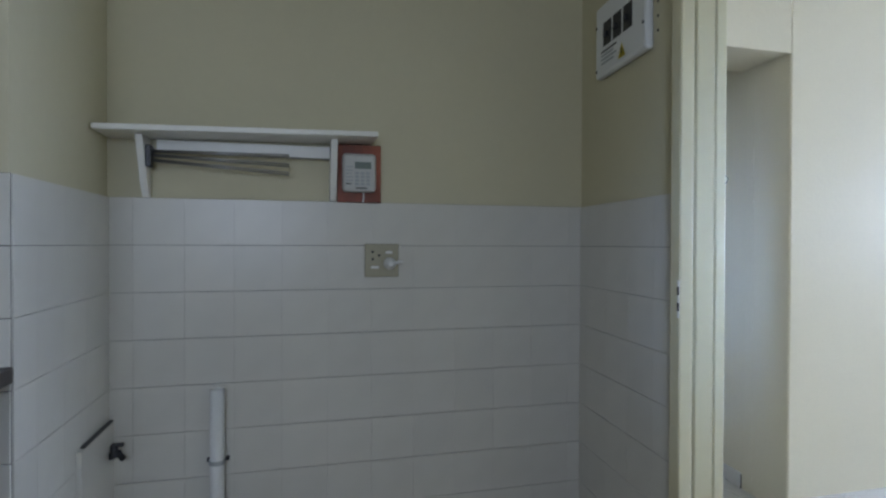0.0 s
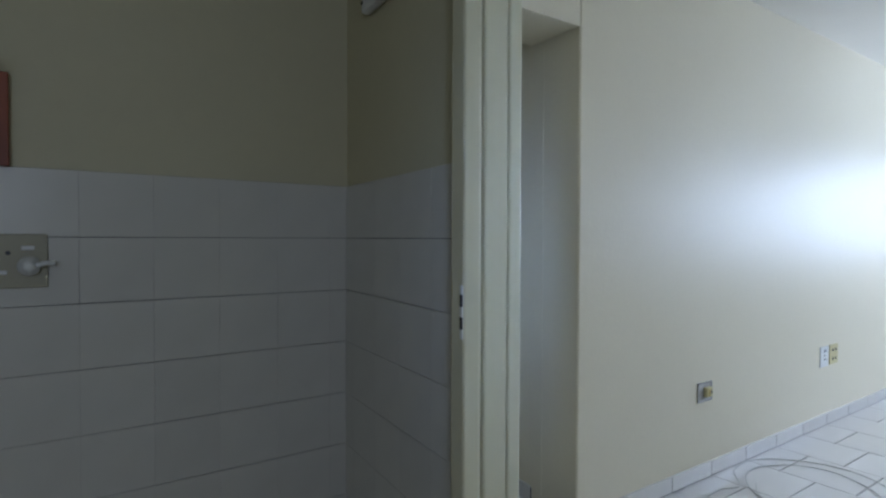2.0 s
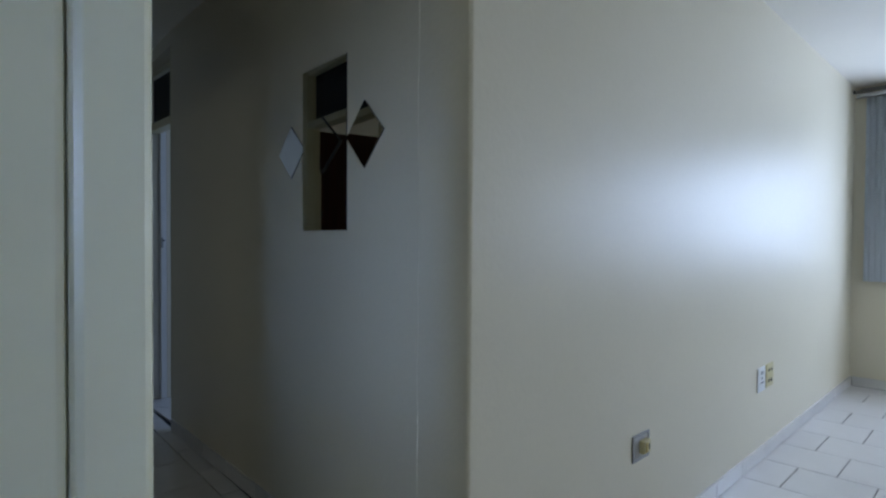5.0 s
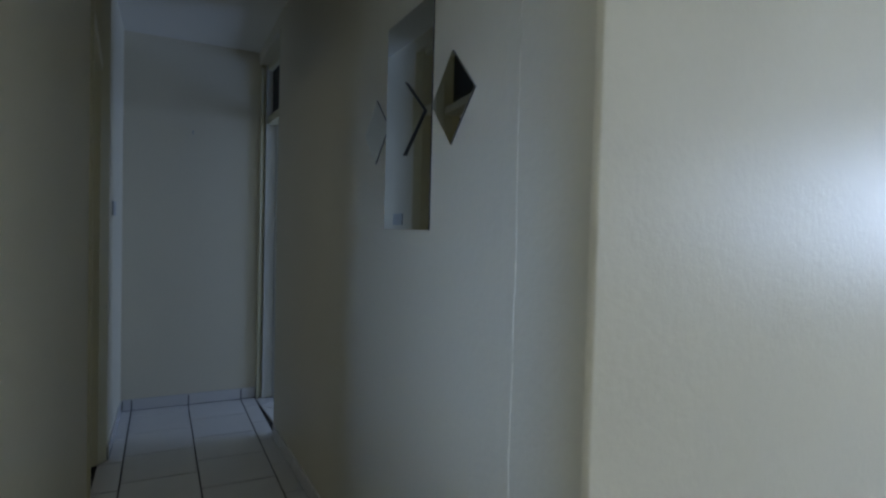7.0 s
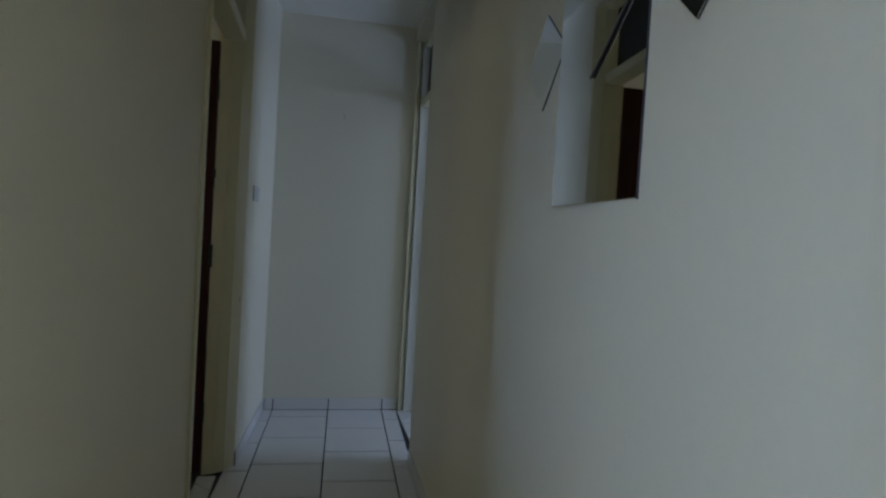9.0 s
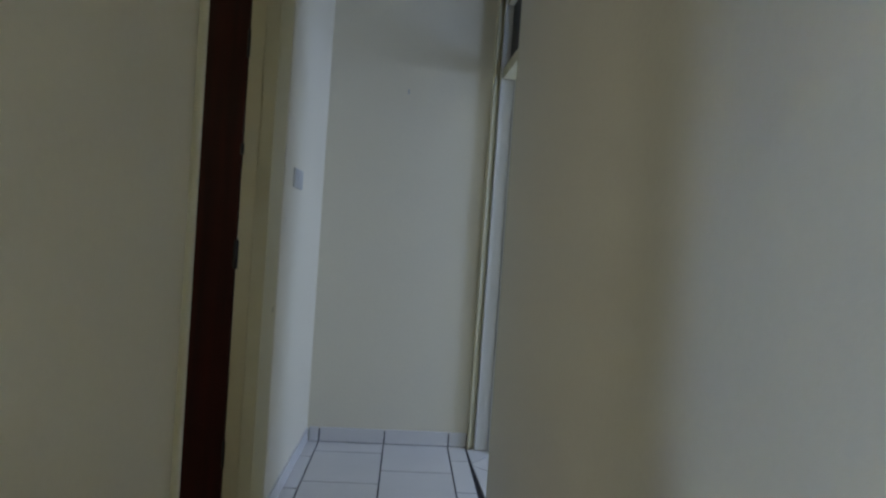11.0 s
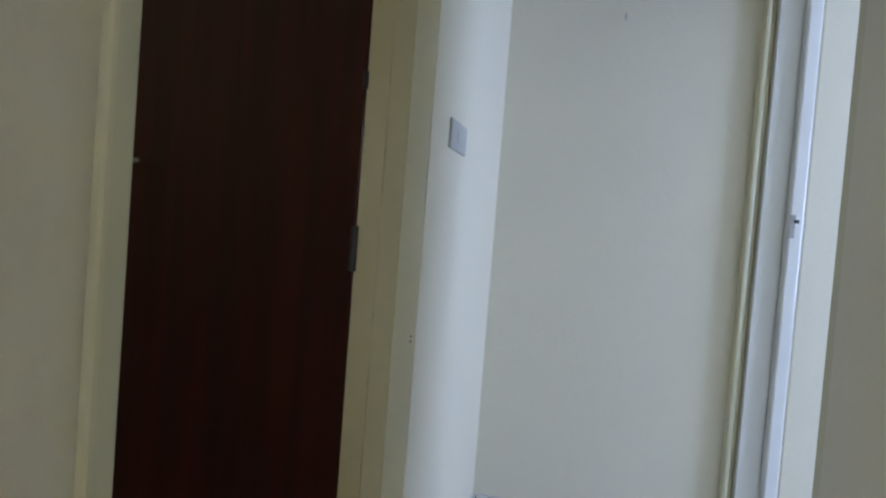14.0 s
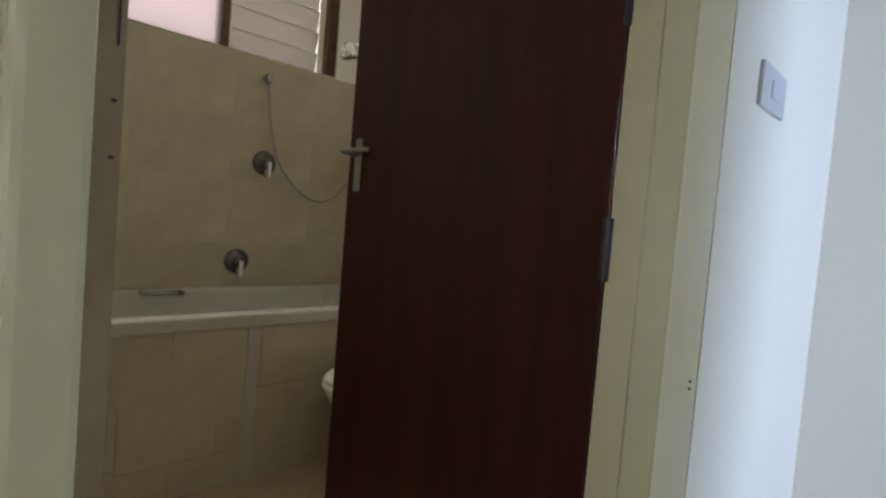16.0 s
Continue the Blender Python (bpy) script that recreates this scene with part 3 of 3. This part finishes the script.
for z0, z1, y1 in ((1.543, 1.545, 2.43), (1.538, 1.541, 2.45), (1.530, 1.513, 2.43), (1.525, 1.508, 2.45), (1.514, 1.484, 2.43), (1.509, 1.479, 2.45)):
    part("arm", rods([((-0.557, 2.44, z0), (-0.129, y1, z1))], 0.0028), STEEL, rack, smooth=True)
part("arm", rods([((-0.557, 2.475, 1.545), (0.0095, 2.475, 1.541))], 0.003), STEEL, rack, smooth=True)

meter = thing("electricity_meter", "white prepayment keypad meter on a red-brown board", "meter")
part("backboard", boxed(0.037, 0.194, 2.484, 2.509, 1.392, 1.60, 0.002), REDBOARD, meter)
case = part("case", boxed(0.053, 0.171, 2.44, 2.4835, 1.427, 1.563, 0.012), SWITCHPL, meter)
part("display", boxed(0.095, 0.153, 2.4375, 2.4398, 1.508, 1.532), SCREEN, case)
for r in range(4):
    for c in range(3):
        part("key", boxed(0.096 + 0.019 * c, 0.110 + 0.019 * c, 2.437, 2.4398, 1.488 - 0.013 * r, 1.497 - 0.013 * r, 0.001), GREY, case)
for k in range(6):
    part("printed_line", boxed(0.063, 0.063 + (0.026 if k % 3 else 0.02), 2.4385, 2.4398, 1.452 + 0.012 * k, 1.456 + 0.012 * k), GREY if k else BLACK, case)
part("printed_line", boxed(0.098, 0.138, 2.4385, 2.4398, 1.437, 1.442), BLACK, case)
part("lead", hosed([(0.13, 2.485, 1.43), (0.131, 2.478, 1.41), (0.128, 2.482, 1.392)], 0.003, 6, 4), PLASTIC, meter)

sock = thing("double_socket", "beige plastic socket with a white plug in it", "socket")
part("cover_plate", boxed(0.137, 0.263, 2.4945, 2.5035, 1.119, 1.242, 0.003), BEIGEPL, sock)
for x, z in ((0.166, 1.212), (0.166, 1.186), (0.19, 1.199)):
    part("pin_hole", rods([((x, 2.4935, z), (x, 2.4948, z))], 0.005), BLACK, sock)
part("rocker", boxed(0.214, 0.238, 2.491, 2.4945, 1.206, 1.215, 0.001), PLASTIC, sock)
part("rocker", boxed(0.16, 0.188, 2.491, 2.4945, 1.151, 1.16, 0.001), PLASTIC, sock)
pl = part("plug", lathe([(0.012, 0), (0.022, 0.004), (0.022, 0.014), (0.015, 0.024), (0.011, 0.04), (0.006, 0.044)], pose(0.228, 2.4944, 1.169, 90)), PLASTIC, sock, "white three-pin plug", smooth=True)
part("plug_tail", hosed([(0.24, 2.47, 1.17), (0.258, 2.462, 1.176), (0.275, 2.468, 1.176)], 0.006, 8, 5), PLASTIC, sock, smooth=True)

pipe = thing("waste_pipe", "open white plastic standpipe clipped to the tiled wall", "pipe")
part("pipe", lathe([(0.0235, -0.011), (0.0235, 0.747), (0.0195, 0.747), (0.0195, 0.60), (0.018, 0.60), (0.001, 0.60)], pose(-0.364, 2.468, 0)), PLASTIC, pipe, smooth=True)
part("clip", lathe([(0.024, 0.494), (0.0275, 0.494), (0.0275, 0.507), (0.024, 0.507)], pose(-0.364, 2.468, 0)), GREY, pipe)
for x in (-0.400, -0.339):
    part("clip_screw", boxed(x, x + 0.011, 2.485, 2.503, 0.495, 0.506), DARKMETAL, pipe)
tap = thing("stop_tap", "small dark stop tap in the tiled corner", "tap")
part("body", rods([((-0.70, 2.46, 0.545), (-0.655, 2.46, 0.56)), ((-0.675, 2.46, 0.55), (-0.675, 2.46, 0.585))], 0.011), DARKMETAL, tap, smooth=True)
part("lever", boxed(-0.683, -0.648, 2.452, 2.468, 0.58, 0.592, 0.003), DARKMETAL, tap)
part("outlet", rods([((-0.66, 2.46, 0.553), (-0.645, 2.44, 0.548))], 0.010), DARKMETAL, tap)
duct = thing("corner_boxing", "low white tiled boxing in the kitchen corner", "boxing")
part("casing", boxed(-0.703, -0.688, 2.22, 2.503, 0, 0.652, 0.002), WTILE, duct)
# solid black strip stands in for the shade in the gap above the casing
part("gap_shade", boxed(-0.7035, -0.6885, 2.25, 2.50, 0.6525, 0.657), BLACK, duct)
top = thing("worktop", "dark brown worktop edge against the tiled return wall", "worktop")
part("board", boxed(-2.1, -0.698, 1.45, 1.861, 0.935, 0.972, 0.004), DARKTOP, top)
part("upstand", boxed(-2.1, -0.72, 1.46, 1.48, 0.0, 0.9345), WHITEGLOSS, top)

db = thing("consumer_unit", "white surface-mounted distribution board with three breakers", "fuse box")
DM, DL = along((1.0205, 2.51), (0.968, 1.84))
D = lambda y: (2.51 - y) / (0.67) * DL
DBM = DM @ pose(0.056, 0, -0.018)
part("casing", moved(boxed(D(2.385), D(2.03), -0.03, 0, 1.872, 2.135, 0.012), DBM), PLASTIC, db)
for k in range(3):
    x = D(2.315) + 0.072 * k
    part("breaker_window", moved(boxed(x, x + 0.058, -0.0325, -0.0302, 1.975, 2.06, 0.001), DBM), BLACK, db)
    part("breaker", moved(boxed(x + 0.016, x + 0.03, -0.042, -0.0326, 2.005, 2.025, 0.002), DBM), DARKMETAL, db)
bm = bmesh.new()
tx = D(2.205)
tri = [bm.verts.new((tx + a, -0.0318, z)) for a, z in ((0, 1.895), (0.05, 1.895), (0.025, 1.945))]
bm.faces.new(tri)
bmesh.ops.solidify(bm, geom=list(bm.faces), thickness=0.001)
part("warning_sign", moved(bm, DBM), YELLOW, db, "yellow warning triangle")
part("warning_mark", moved(boxed(tx + 0.0225, tx + 0.0275, -0.0335, -0.0328, 1.905, 1.927), DBM), BLACK, db)
for k in range(4):
    part("printed_line", moved(boxed(D(2.33), D(2.33) + 0.11 - 0.02 * (k % 2), -0.0318, -0.0303, 1.955 - 0.014 * k, 1.961 - 0.014 * k), DBM), GREY if k else BLACK, db)
for x, z in ((D(2.37), 1.90), (D(2.37), 2.06), (D(2.045), 1.96), (D(2.045), 2.10)):
    part("screw", moved(rods([((x, -0.0325, z), (x, -0.0302, z))], 0.005), DBM), DARKMETAL, db)

for z in (1.905, 1.95, 1.995):
    pin = thing("wall_plug", "small dark screw hole in the cream plaster", "screw", "screw holes beside the door frame")
    part("plug", moved(rods([((D(1.955), -0.002, z), (D(1.955), 0.001, z))], 0.0045), DM), BLACK, pin)
for z in (0.823, 0.835):
    pin = thing("nail_head", "tiny dark nail head in the bathroom door frame", "nail", "nails in the frame")
    part("head", rods([((1.327, 5.266, z), (1.331, 5.264, z))], 0.0022), BLACK, pin)

# ---- bathroom ----
tub = thing("bathtub", "white bathtub behind a beige tiled front", "bathtub")
RIM = 0.034


def tub_shell():
    bm = bmesh.new()
    rings = []
    for inset, z in ((0, 0.572 + RIM), (0, 0.614 + RIM), (0.012, 0.622 + RIM), (0.05, 0.622 + RIM), (0.068, 0.607 + RIM), (0.10, 0.45), (0.14, 0.28), (0.2, 0.235)):
        ring = []
        x0, x1, y0, y1 = -0.695 + inset, 0.02 - inset, -0.72 + inset * 1.6, 1.0 - inset * 1.4
        rad = 0.005 if z > 0.58 and inset < 0.03 else 0.11
        for cx, cy, a0 in ((x1 - rad, y1 - rad, 0), (x0 + rad, y1 - rad, 90), (x0 + rad, y0 + rad, 180), (x1 - rad, y0 + rad, 270)):
            for k in range(6):
                a = radians(a0 + 18 * k)
                ring.append(bm.verts.new((cx + rad * math.cos(a), cy + rad * math.sin(a), z)))
        rings.append(ring)
    for p, q in zip(rings, rings[1:]):
        n = len(p)
        for k in range(n):
            bm.faces.new((p[k], p[(k + 1) % n], q[(k + 1) % n], q[k]))
    bm.faces.new(rings[-1])
    bmesh.ops.recalc_face_normals(bm, faces=bm.faces)
    return bm


shell = part("shell", moved(tub_shell(), BATH), ENAMEL, tub, "white enamelled shell")
sub = shell.modifiers.new("soft", "BEVEL")
sub.width, sub.segments = 0.004, 2
part("front_backing", moved(boxed(-0.02, -0.002, -0.72, 1.0, -0.01, 0.571 + RIM), BATH), PALEGROUT, tub)
# thin pale upright strip laid over the tub front tiles
part("pale_streak", moved(boxed(0.0045, 0.0085, 0.06, 0.105, 0.0, 0.57 + RIM, 0.0015), BATH), PALEGROUT, tub, "pale upright strip over the tiles")
grip = part("grip", moved(rods([((-0.60, -0.132, 0.642), (-0.60, 0.03, 0.642))], 0.011), BATH), CHROME, tub, "chrome grip", smooth=True)
for y in (-0.132, 0.03):
    part("grip_end", moved(rods([((-0.64, y, 0.642), (-0.592, y, 0.642))], 0.013), BATH), STEEL, grip)
part("grab_rim", moved(boxed(-0.2, -0.16, 0.86, 0.92, 0.6225 + RIM, 0.63 + RIM, 0.003), BATH), STEEL, tub)


def mixer(name, label, y, z):
    ob = thing(name, label, "tap")
    m = BATH @ pose(-0.692, y, z, 0, 90, 0)
    part("rose", lathe([(0.062, 0), (0.062, 0.006), (0.05, 0.016), (0.03, 0.02), (0.03, 0.045), (0.026, 0.05)], m), GUNMETAL, ob, smooth=True)
    part("lever", moved(boxed(-0.006, 0.075, -0.012, 0.012, 0.046, 0.066, 0.007), m), BRIGHT, ob, "bright chrome lever")
    part("spout", moved(rods([((0.01, 0, 0.02), (0.07, 0, 0.03))], 0.012), m), CHROME, ob, smooth=True)
    return ob


mixer("shower_mixer", "round chrome shower mixer on the beige tiles", 0.425, 1.283)
mixer("bath_mixer", "round chrome bath mixer over the tub", 0.312, 0.781)
hs = thing("shower_hose", "metal shower hose hanging from a wall elbow", "hose")
part("elbow", moved(rods([((-0.692, 0.402, 1.708), (-0.655, 0.402, 1.708)), ((-0.655, 0.402, 1.718), (-0.655, 0.402, 1.675))], 0.014), BATH), CHROME, hs, smooth=True)
part("hose", moved(hosed([(-0.655, 0.402, 1.68), (-0.645, 0.43, 1.45), (-0.63, 0.50, 1.25), (-0.6, 0.66, 1.12), (-0.56, 0.8, 1.17), (-0.5, 0.9, 1.42), (-0.45, 0.93, 1.75), (-0.42, 0.9, 1.92)], 0.007), BATH), STEEL, hs, smooth=True)
sh = thing("shower", "chrome shower head on a curved arm", "shower")
part("arm", moved(hosed([(-0.36, 1.02, 1.91), (-0.36, 0.9, 1.95), (-0.37, 0.77, 1.935), (-0.382, 0.70, 1.89)], 0.014), BATH), BRIGHT, sh, smooth=True)
part("head", lathe([(0.016, 0.045), (0.03, 0.03), (0.046, -0.015), (0.047, -0.03), (0.02, -0.031)], BATH @ pose(-0.385, 0.685, 1.868, 18, 0, 0)), BRIGHT, sh, smooth=True)
part("face", lathe([(0.04, -0.0315), (0.038, -0.035)], BATH @ pose(-0.385, 0.685, 1.868, 18, 0, 0)), DARKMETAL, sh)

wc = thing("toilet", "white ceramic toilet with its lid closed", "toilet")


def oval(levels, m, n=28):
    """Egg-shaped rings: half width, length to the front, length to the back, height, shift."""
    bm = bmesh.new()
    rings = []
    for w, f, b, z, c in levels:
        ring = []
        for k in range(n):
            a = 2 * math.pi * k / n
            y = math.cos(a)
            ring.append(bm.verts.new((w * math.sin(a), c + (-f if y > 0 else b) * abs(y) * (1 if y > 0 else 1), z)))
        rings.append(ring)
    for p, q in zip(rings, rings[1:]):
        for k in range(n):
            bm.faces.new((p[k], p[(k + 1) % n], q[(k + 1) % n], q[k]))
    bm.faces.new(rings[0][::-1])
    bm.faces.new(rings[-1])
    bmesh.ops.recalc_face_normals(bm, faces=bm.faces)
    return moved(bm, m)


WM = pose(-0.02, 5.95, 0, 0, 0, -3)
part("bowl", oval([(0.11, 0.13, 0.25, -0.01, 0), (0.105, 0.12, 0.25, 0.06, 0), (0.11, 0.15, 0.25, 0.18, 0), (0.155, 0.25, 0.22, 0.29, 0), (0.178, 0.295, 0.2, 0.36, 0), (0.18, 0.3, 0.2, 0.385, 0)], WM), CERAMIC, wc, smooth=True)
part("seat", oval([(0.186, 0.31, 0.19, 0.387, 0), (0.19, 0.315, 0.19, 0.396, 0), (0.186, 0.31, 0.19, 0.406, 0)], WM), CERAMIC, wc, "white seat ring", smooth=True)
part("lid", oval([(0.184, 0.305, 0.19, 0.411, 0), (0.186, 0.31, 0.19, 0.42, 0), (0.175, 0.295, 0.185, 0.432, 0), (0.1, 0.2, 0.12, 0.437, 0)], WM), CERAMIC, wc, "closed white lid", smooth=True)
part("cistern", moved(boxed(-0.2, 0.2, 0.2, 0.37, 0.38, 0.75, 0.02), WM), CERAMIC, wc)
part("cistern_lid", moved(boxed(-0.208, 0.208, 0.192, 0.375, 0.752, 0.785, 0.01), WM), CERAMIC, wc)

# ---- pieces: tiles of walls, floors and skirtings ----


def piece_mesh(name, w, h, d, mat, chamfer=0.0004):
    """A tile lying on x and z, its face towards -y."""
    bm = bmesh.new()
    c = chamfer
    back = [bm.verts.new(p) for p in ((0, 0, 0), (w, 0, 0), (w, 0, h), (0, 0, h))]
    mid = [bm.verts.new(p) for p in ((0, -d + c, 0), (w, -d + c, 0), (w, -d + c, h), (0, -d + c, h))]
    face = [bm.verts.new(p) for p in ((c, -d, c), (w - c, -d, c), (w - c, -d, h - c), (c, -d, h - c))]
    for p, q in ((back, mid), (mid, face)):
        for k in range(4):
            bm.faces.new((p[k], p[(k + 1) % 4], q[(k + 1) % 4], q[k]))
    bm.faces.new(face)
    bmesh.ops.recalc_face_normals(bm, faces=bm.faces)
    return meshed(name, bm, mat)


SHARED = {}


def piece(name, w, h, d, mat, m, parent):
    key = (name, round(w, 3), round(h, 3), d, mat.name)
    if key not in SHARED:
        SHARED[key] = piece_mesh(name, w, h, d, mat)
    ob = new(name, SHARED[key])
    ob.parent = parent
    ob.matrix_local = m
    return ob


def tiled(parent, p, q, first, w, rows, mat, d=0.006, gx=0.0012, gz=0.003, out=0.0, jitter=0.0, stagger=0.0):
    """Tiles on the right-hand side of the way p to q; rows: (bottom, top)."""
    m, long = along(p, q)
    for i, (z0, z1) in enumerate(rows):
        x = first - w + (stagger * w if i % 2 else 0)
        while x < long:
            a, b = max(0.0, x), min(long, x + w)
            if b - a > 0.012:
                j = random.uniform(-jitter, jitter)
                piece("tile", b - a - gx, z1 - z0 - gz, d, mat, m @ pose(a + gx / 2, -out, z0 + gz / 2, j, 0, j), parent)
            x += w


random.seed(11)
ROWS = [(max(0.0, 1.394 - 0.159 * (k + 1)), 1.394 - 0.159 * k) for k in range(9)]
for name, p, q in (("grout_bed", (-0.70, 2.5095), (1.03, 2.5095)), ("grout_bed", (1.0199, 2.505), (0.9686, 1.85)), ("grout_bed", (-0.7095, 1.87), (-0.7095, 2.505)), ("grout_bed", (-2.2, 1.8695), (-0.7095, 1.8695))):
    m, long = along(p, q)
    part(name, moved(boxed(0, long, -0.003, 0, 0, 1.394), m), GROUT, {0: KW, 1: KR, 2: KL, 3: KL}[[(-0.70, 2.5095), (1.0199, 2.505), (-0.7095, 1.87), (-2.2, 1.8695)].index(p)])
tiled(KW, (-0.703, 2.5065), (1.026, 2.5065), 0.072, 0.159, ROWS, WTILE, 0.005, gx=0.0003, gz=0.0017, jitter=0.03)
tiled(KR, (1.0165, 2.5035), (0.9656, 1.85), 0.07, 0.159, ROWS, WTILE, 0.005, gx=0.0002, gz=0.0016, jitter=0.05)
tiled(KL, (-0.7065, 1.872), (-0.7065, 2.5035), 0.11, 0.159, ROWS, WTILE, 0.005, gx=0.0002, gz=0.0016, jitter=0.05)
tiled(KL, (-1.6, 1.8665), (-0.7018, 1.8665), 0.1, 0.159, ROWS, WTILE, 0.005, gx=0.0006, jitter=0.08)

# bathroom wall and tub front
BROWS = [(0.56, 0.87), (0.87, 1.18), (1.18, 1.485), (1.485, 1.8)]
bp = [BATH @ Vector(v) for v in ((-0.70, -1.3, 0), (-0.70, 1.02, 0), (-0.002, -0.72, 0), (-0.002, 1.0, 0))]
tiled(BW, bp[0], bp[1], 0.2, 0.45, BROWS, BTILE, 0.006, gx=0.0003, gz=0.0007, jitter=0.04)
tiled(tub, bp[2], bp[3], 0.18, 0.33, [(0, 0.13), (0.13, 0.36), (0.36, 0.57 + RIM)], BTILE, 0.006, gx=0.001, gz=0.0014, jitter=0.06, stagger=0.5)
sill = tagged(part("window_ledge", moved(boxed(-0.715, -0.692, -0.45, 0.815, 1.80, 1.808, 0.002), BATH), BTILE), "tiled ledge under the bathroom window", "ledge", kind="structure")

FLOOR = bpy.data.objects["floor"]


LIE = Matrix(((1, 0, 0, 0), (0, 0, 1, 0), (0, -1, 0, 0), (0, 0, 0, 1)))
TW = 0.352
for k in range(-7, 10):
    x0 = 3.44 + TW * k
    y0 = 2.314 if k % 2 == 0 else 2.142
    for j in range(-1, 13):
        a, b = y0 - 0.348 * j, y0 - 0.348 * (j - 1)
        lo, hi = max(a, -1.8), min(b, 2.49)
        xa, xb = max(x0, 1.10), min(x0 + TW, 6.84)
        if hi - lo > 0.02 and xb - xa > 0.02:
            piece("floor_tile", xb - xa - 0.006, hi - lo - 0.006, 0.012, FTILE, pose(xa + 0.003, lo + 0.003, -0.012) @ LIE, FLOOR)
# passage
PM = pose(1.456, 6.138, 0, 0, 0, -2.6)
for c, (u0, u1, start) in enumerate(((-0.12, 0.0, 0.21), (0.0, 0.352, 0.135), (0.352, 0.704, 0.345), (0.704, 0.803, 0.19))):
    v = -start
    piece("floor_tile", u1 - u0 - 0.007, start, 0.012, FTILE, PM @ pose(u0 + 0.0035, v + 0.0035, -0.012) @ LIE, FLOOR)
    while v > -3.4:
        v -= 0.356
        piece("floor_tile", u1 - u0 - 0.007, 0.356 - 0.007, 0.012, FTILE, PM @ pose(u0 + 0.0035, v + 0.0035, -0.012) @ LIE, FLOOR)


def clipped(pts, x0, x1, y0, y1):
    """The part of a plan polygon inside a rectangle."""
    for axis, limit, sign in ((0, x0, 1), (0, x1, -1), (1, y0, 1), (1, y1, -1)):
        out = []
        for p, q in zip(pts, pts[1:] + pts[:1]):
            a, b = sign * (p[axis] - limit), sign * (q[axis] - limit)
            if a >= 0:
                out.append(p)
            if a * b < 0:
                k = a / (a - b)
                out.append((p[0] + k * (q[0] - p[0]), p[1] + k * (q[1] - p[1])))
        pts = out
        if len(pts) < 3:
            return []
    return pts


def diagonal(parent, x0, x1, y0, y1, origin, size, top):
    """Square tiles laid at 45 degrees and cut to a rectangle."""
    r, g = math.sqrt(0.5), 0.0035
    for i in range(-12, 12):
        for j in range(-17, 12):
            corners = [(size * i + g, size * j + g), (size * (i + 1) - g, size * j + g), (size * (i + 1) - g, size * (j + 1) - g), (size * i + g, size * (j + 1) - g)]
            pts = clipped([(origin[0] + r * (u - v), origin[1] + r * (u + v)) for u, v in corners], x0, x1, y0, y1)
            if len(pts) > 2:
                part("floor_tile", prism(pts, -0.012, top), FTILE, parent)


diagonal(FLOOR, 2.262, 5.1, 5.29, 6.128, (2.249, 5.878), 0.352, -0.0005)
diagonal(FLOOR, 2.345, 5.1, 2.884, 5.289, (2.249, 5.878), 0.352, -0.0005)
diagonal(FLOOR, 1.192, 1.272, 4.41, 5.18, (1.25, 5.05), 0.352, -0.0015)
structure("floor_kitchen", boxed(-2.3, 1.09, -1.0, 2.5, -0.011, -0.001), BFLOOR, "tan kitchen floor", "floor")
BFL = structure("floor_bathroom", prism([(-1.2, 4.2), (1.19, 4.2), (1.19, 6.45), (-1.2, 6.45)], -0.0115, -0.008), FGROUT, "tan tiled bathroom floor", "floor")
for i in range(7):
    for j in range(-(i % 2), 7):
        a, b = -0.35 + 0.3 * i, 4.3 + 0.3 * j
        if a + 0.3 < 1.19 and a > -0.42:
            piece("floor_tile", 0.297, 0.297, 0.008, BFLOOR, pose(a, b + (0.1 if i % 2 else 0), -0.008) @ LIE, BFL)


def skirting(name, p, q, first, label):
    ob = tagged(new(name), label, "skirting", kind="structure")
    m, long = along(p, q)
    x = first - 0.352
    while x < long:
        a, b = max(0.0, x), min(long, x + 0.352)
        if b - a > 0.02:
            piece("skirting_tile", b - a - 0.007, 0.075, 0.01, FTILE, m @ pose(a + 0.0035, 0, 0.004), ob)
        x += 0.352
    part("joint", moved(boxed(0, long, -0.004, 0, 0, 0.07), m), FGROUT, ob)
    return ob


skirting("baseboard_long", (2.07, 2.493), (6.84, 2.493), 0.302, "white tile skirting along the long wall")
skirting("baseboard_window", (6.84, 2.48), (6.84, -1.8), 0.33, "white tile skirting under the window")
skirting("baseboard_end", (1.403, 6.1388), (2.263, 6.1115), 0.055, "white tile skirting on the end wall")
skirting("baseboard_left", (1.338, 5.28), (1.391, 6.125), 0.2, "white tile skirting in the passage")
skirting("baseboard_mirror", (2.168, 3.80), (2.091, 2.80), 0.2, "white tile skirting under the mirrors")
skirting("baseboard_right", (2.205, 5.233), (2.169, 3.81), 0.2, "white tile skirting on the passage wall")
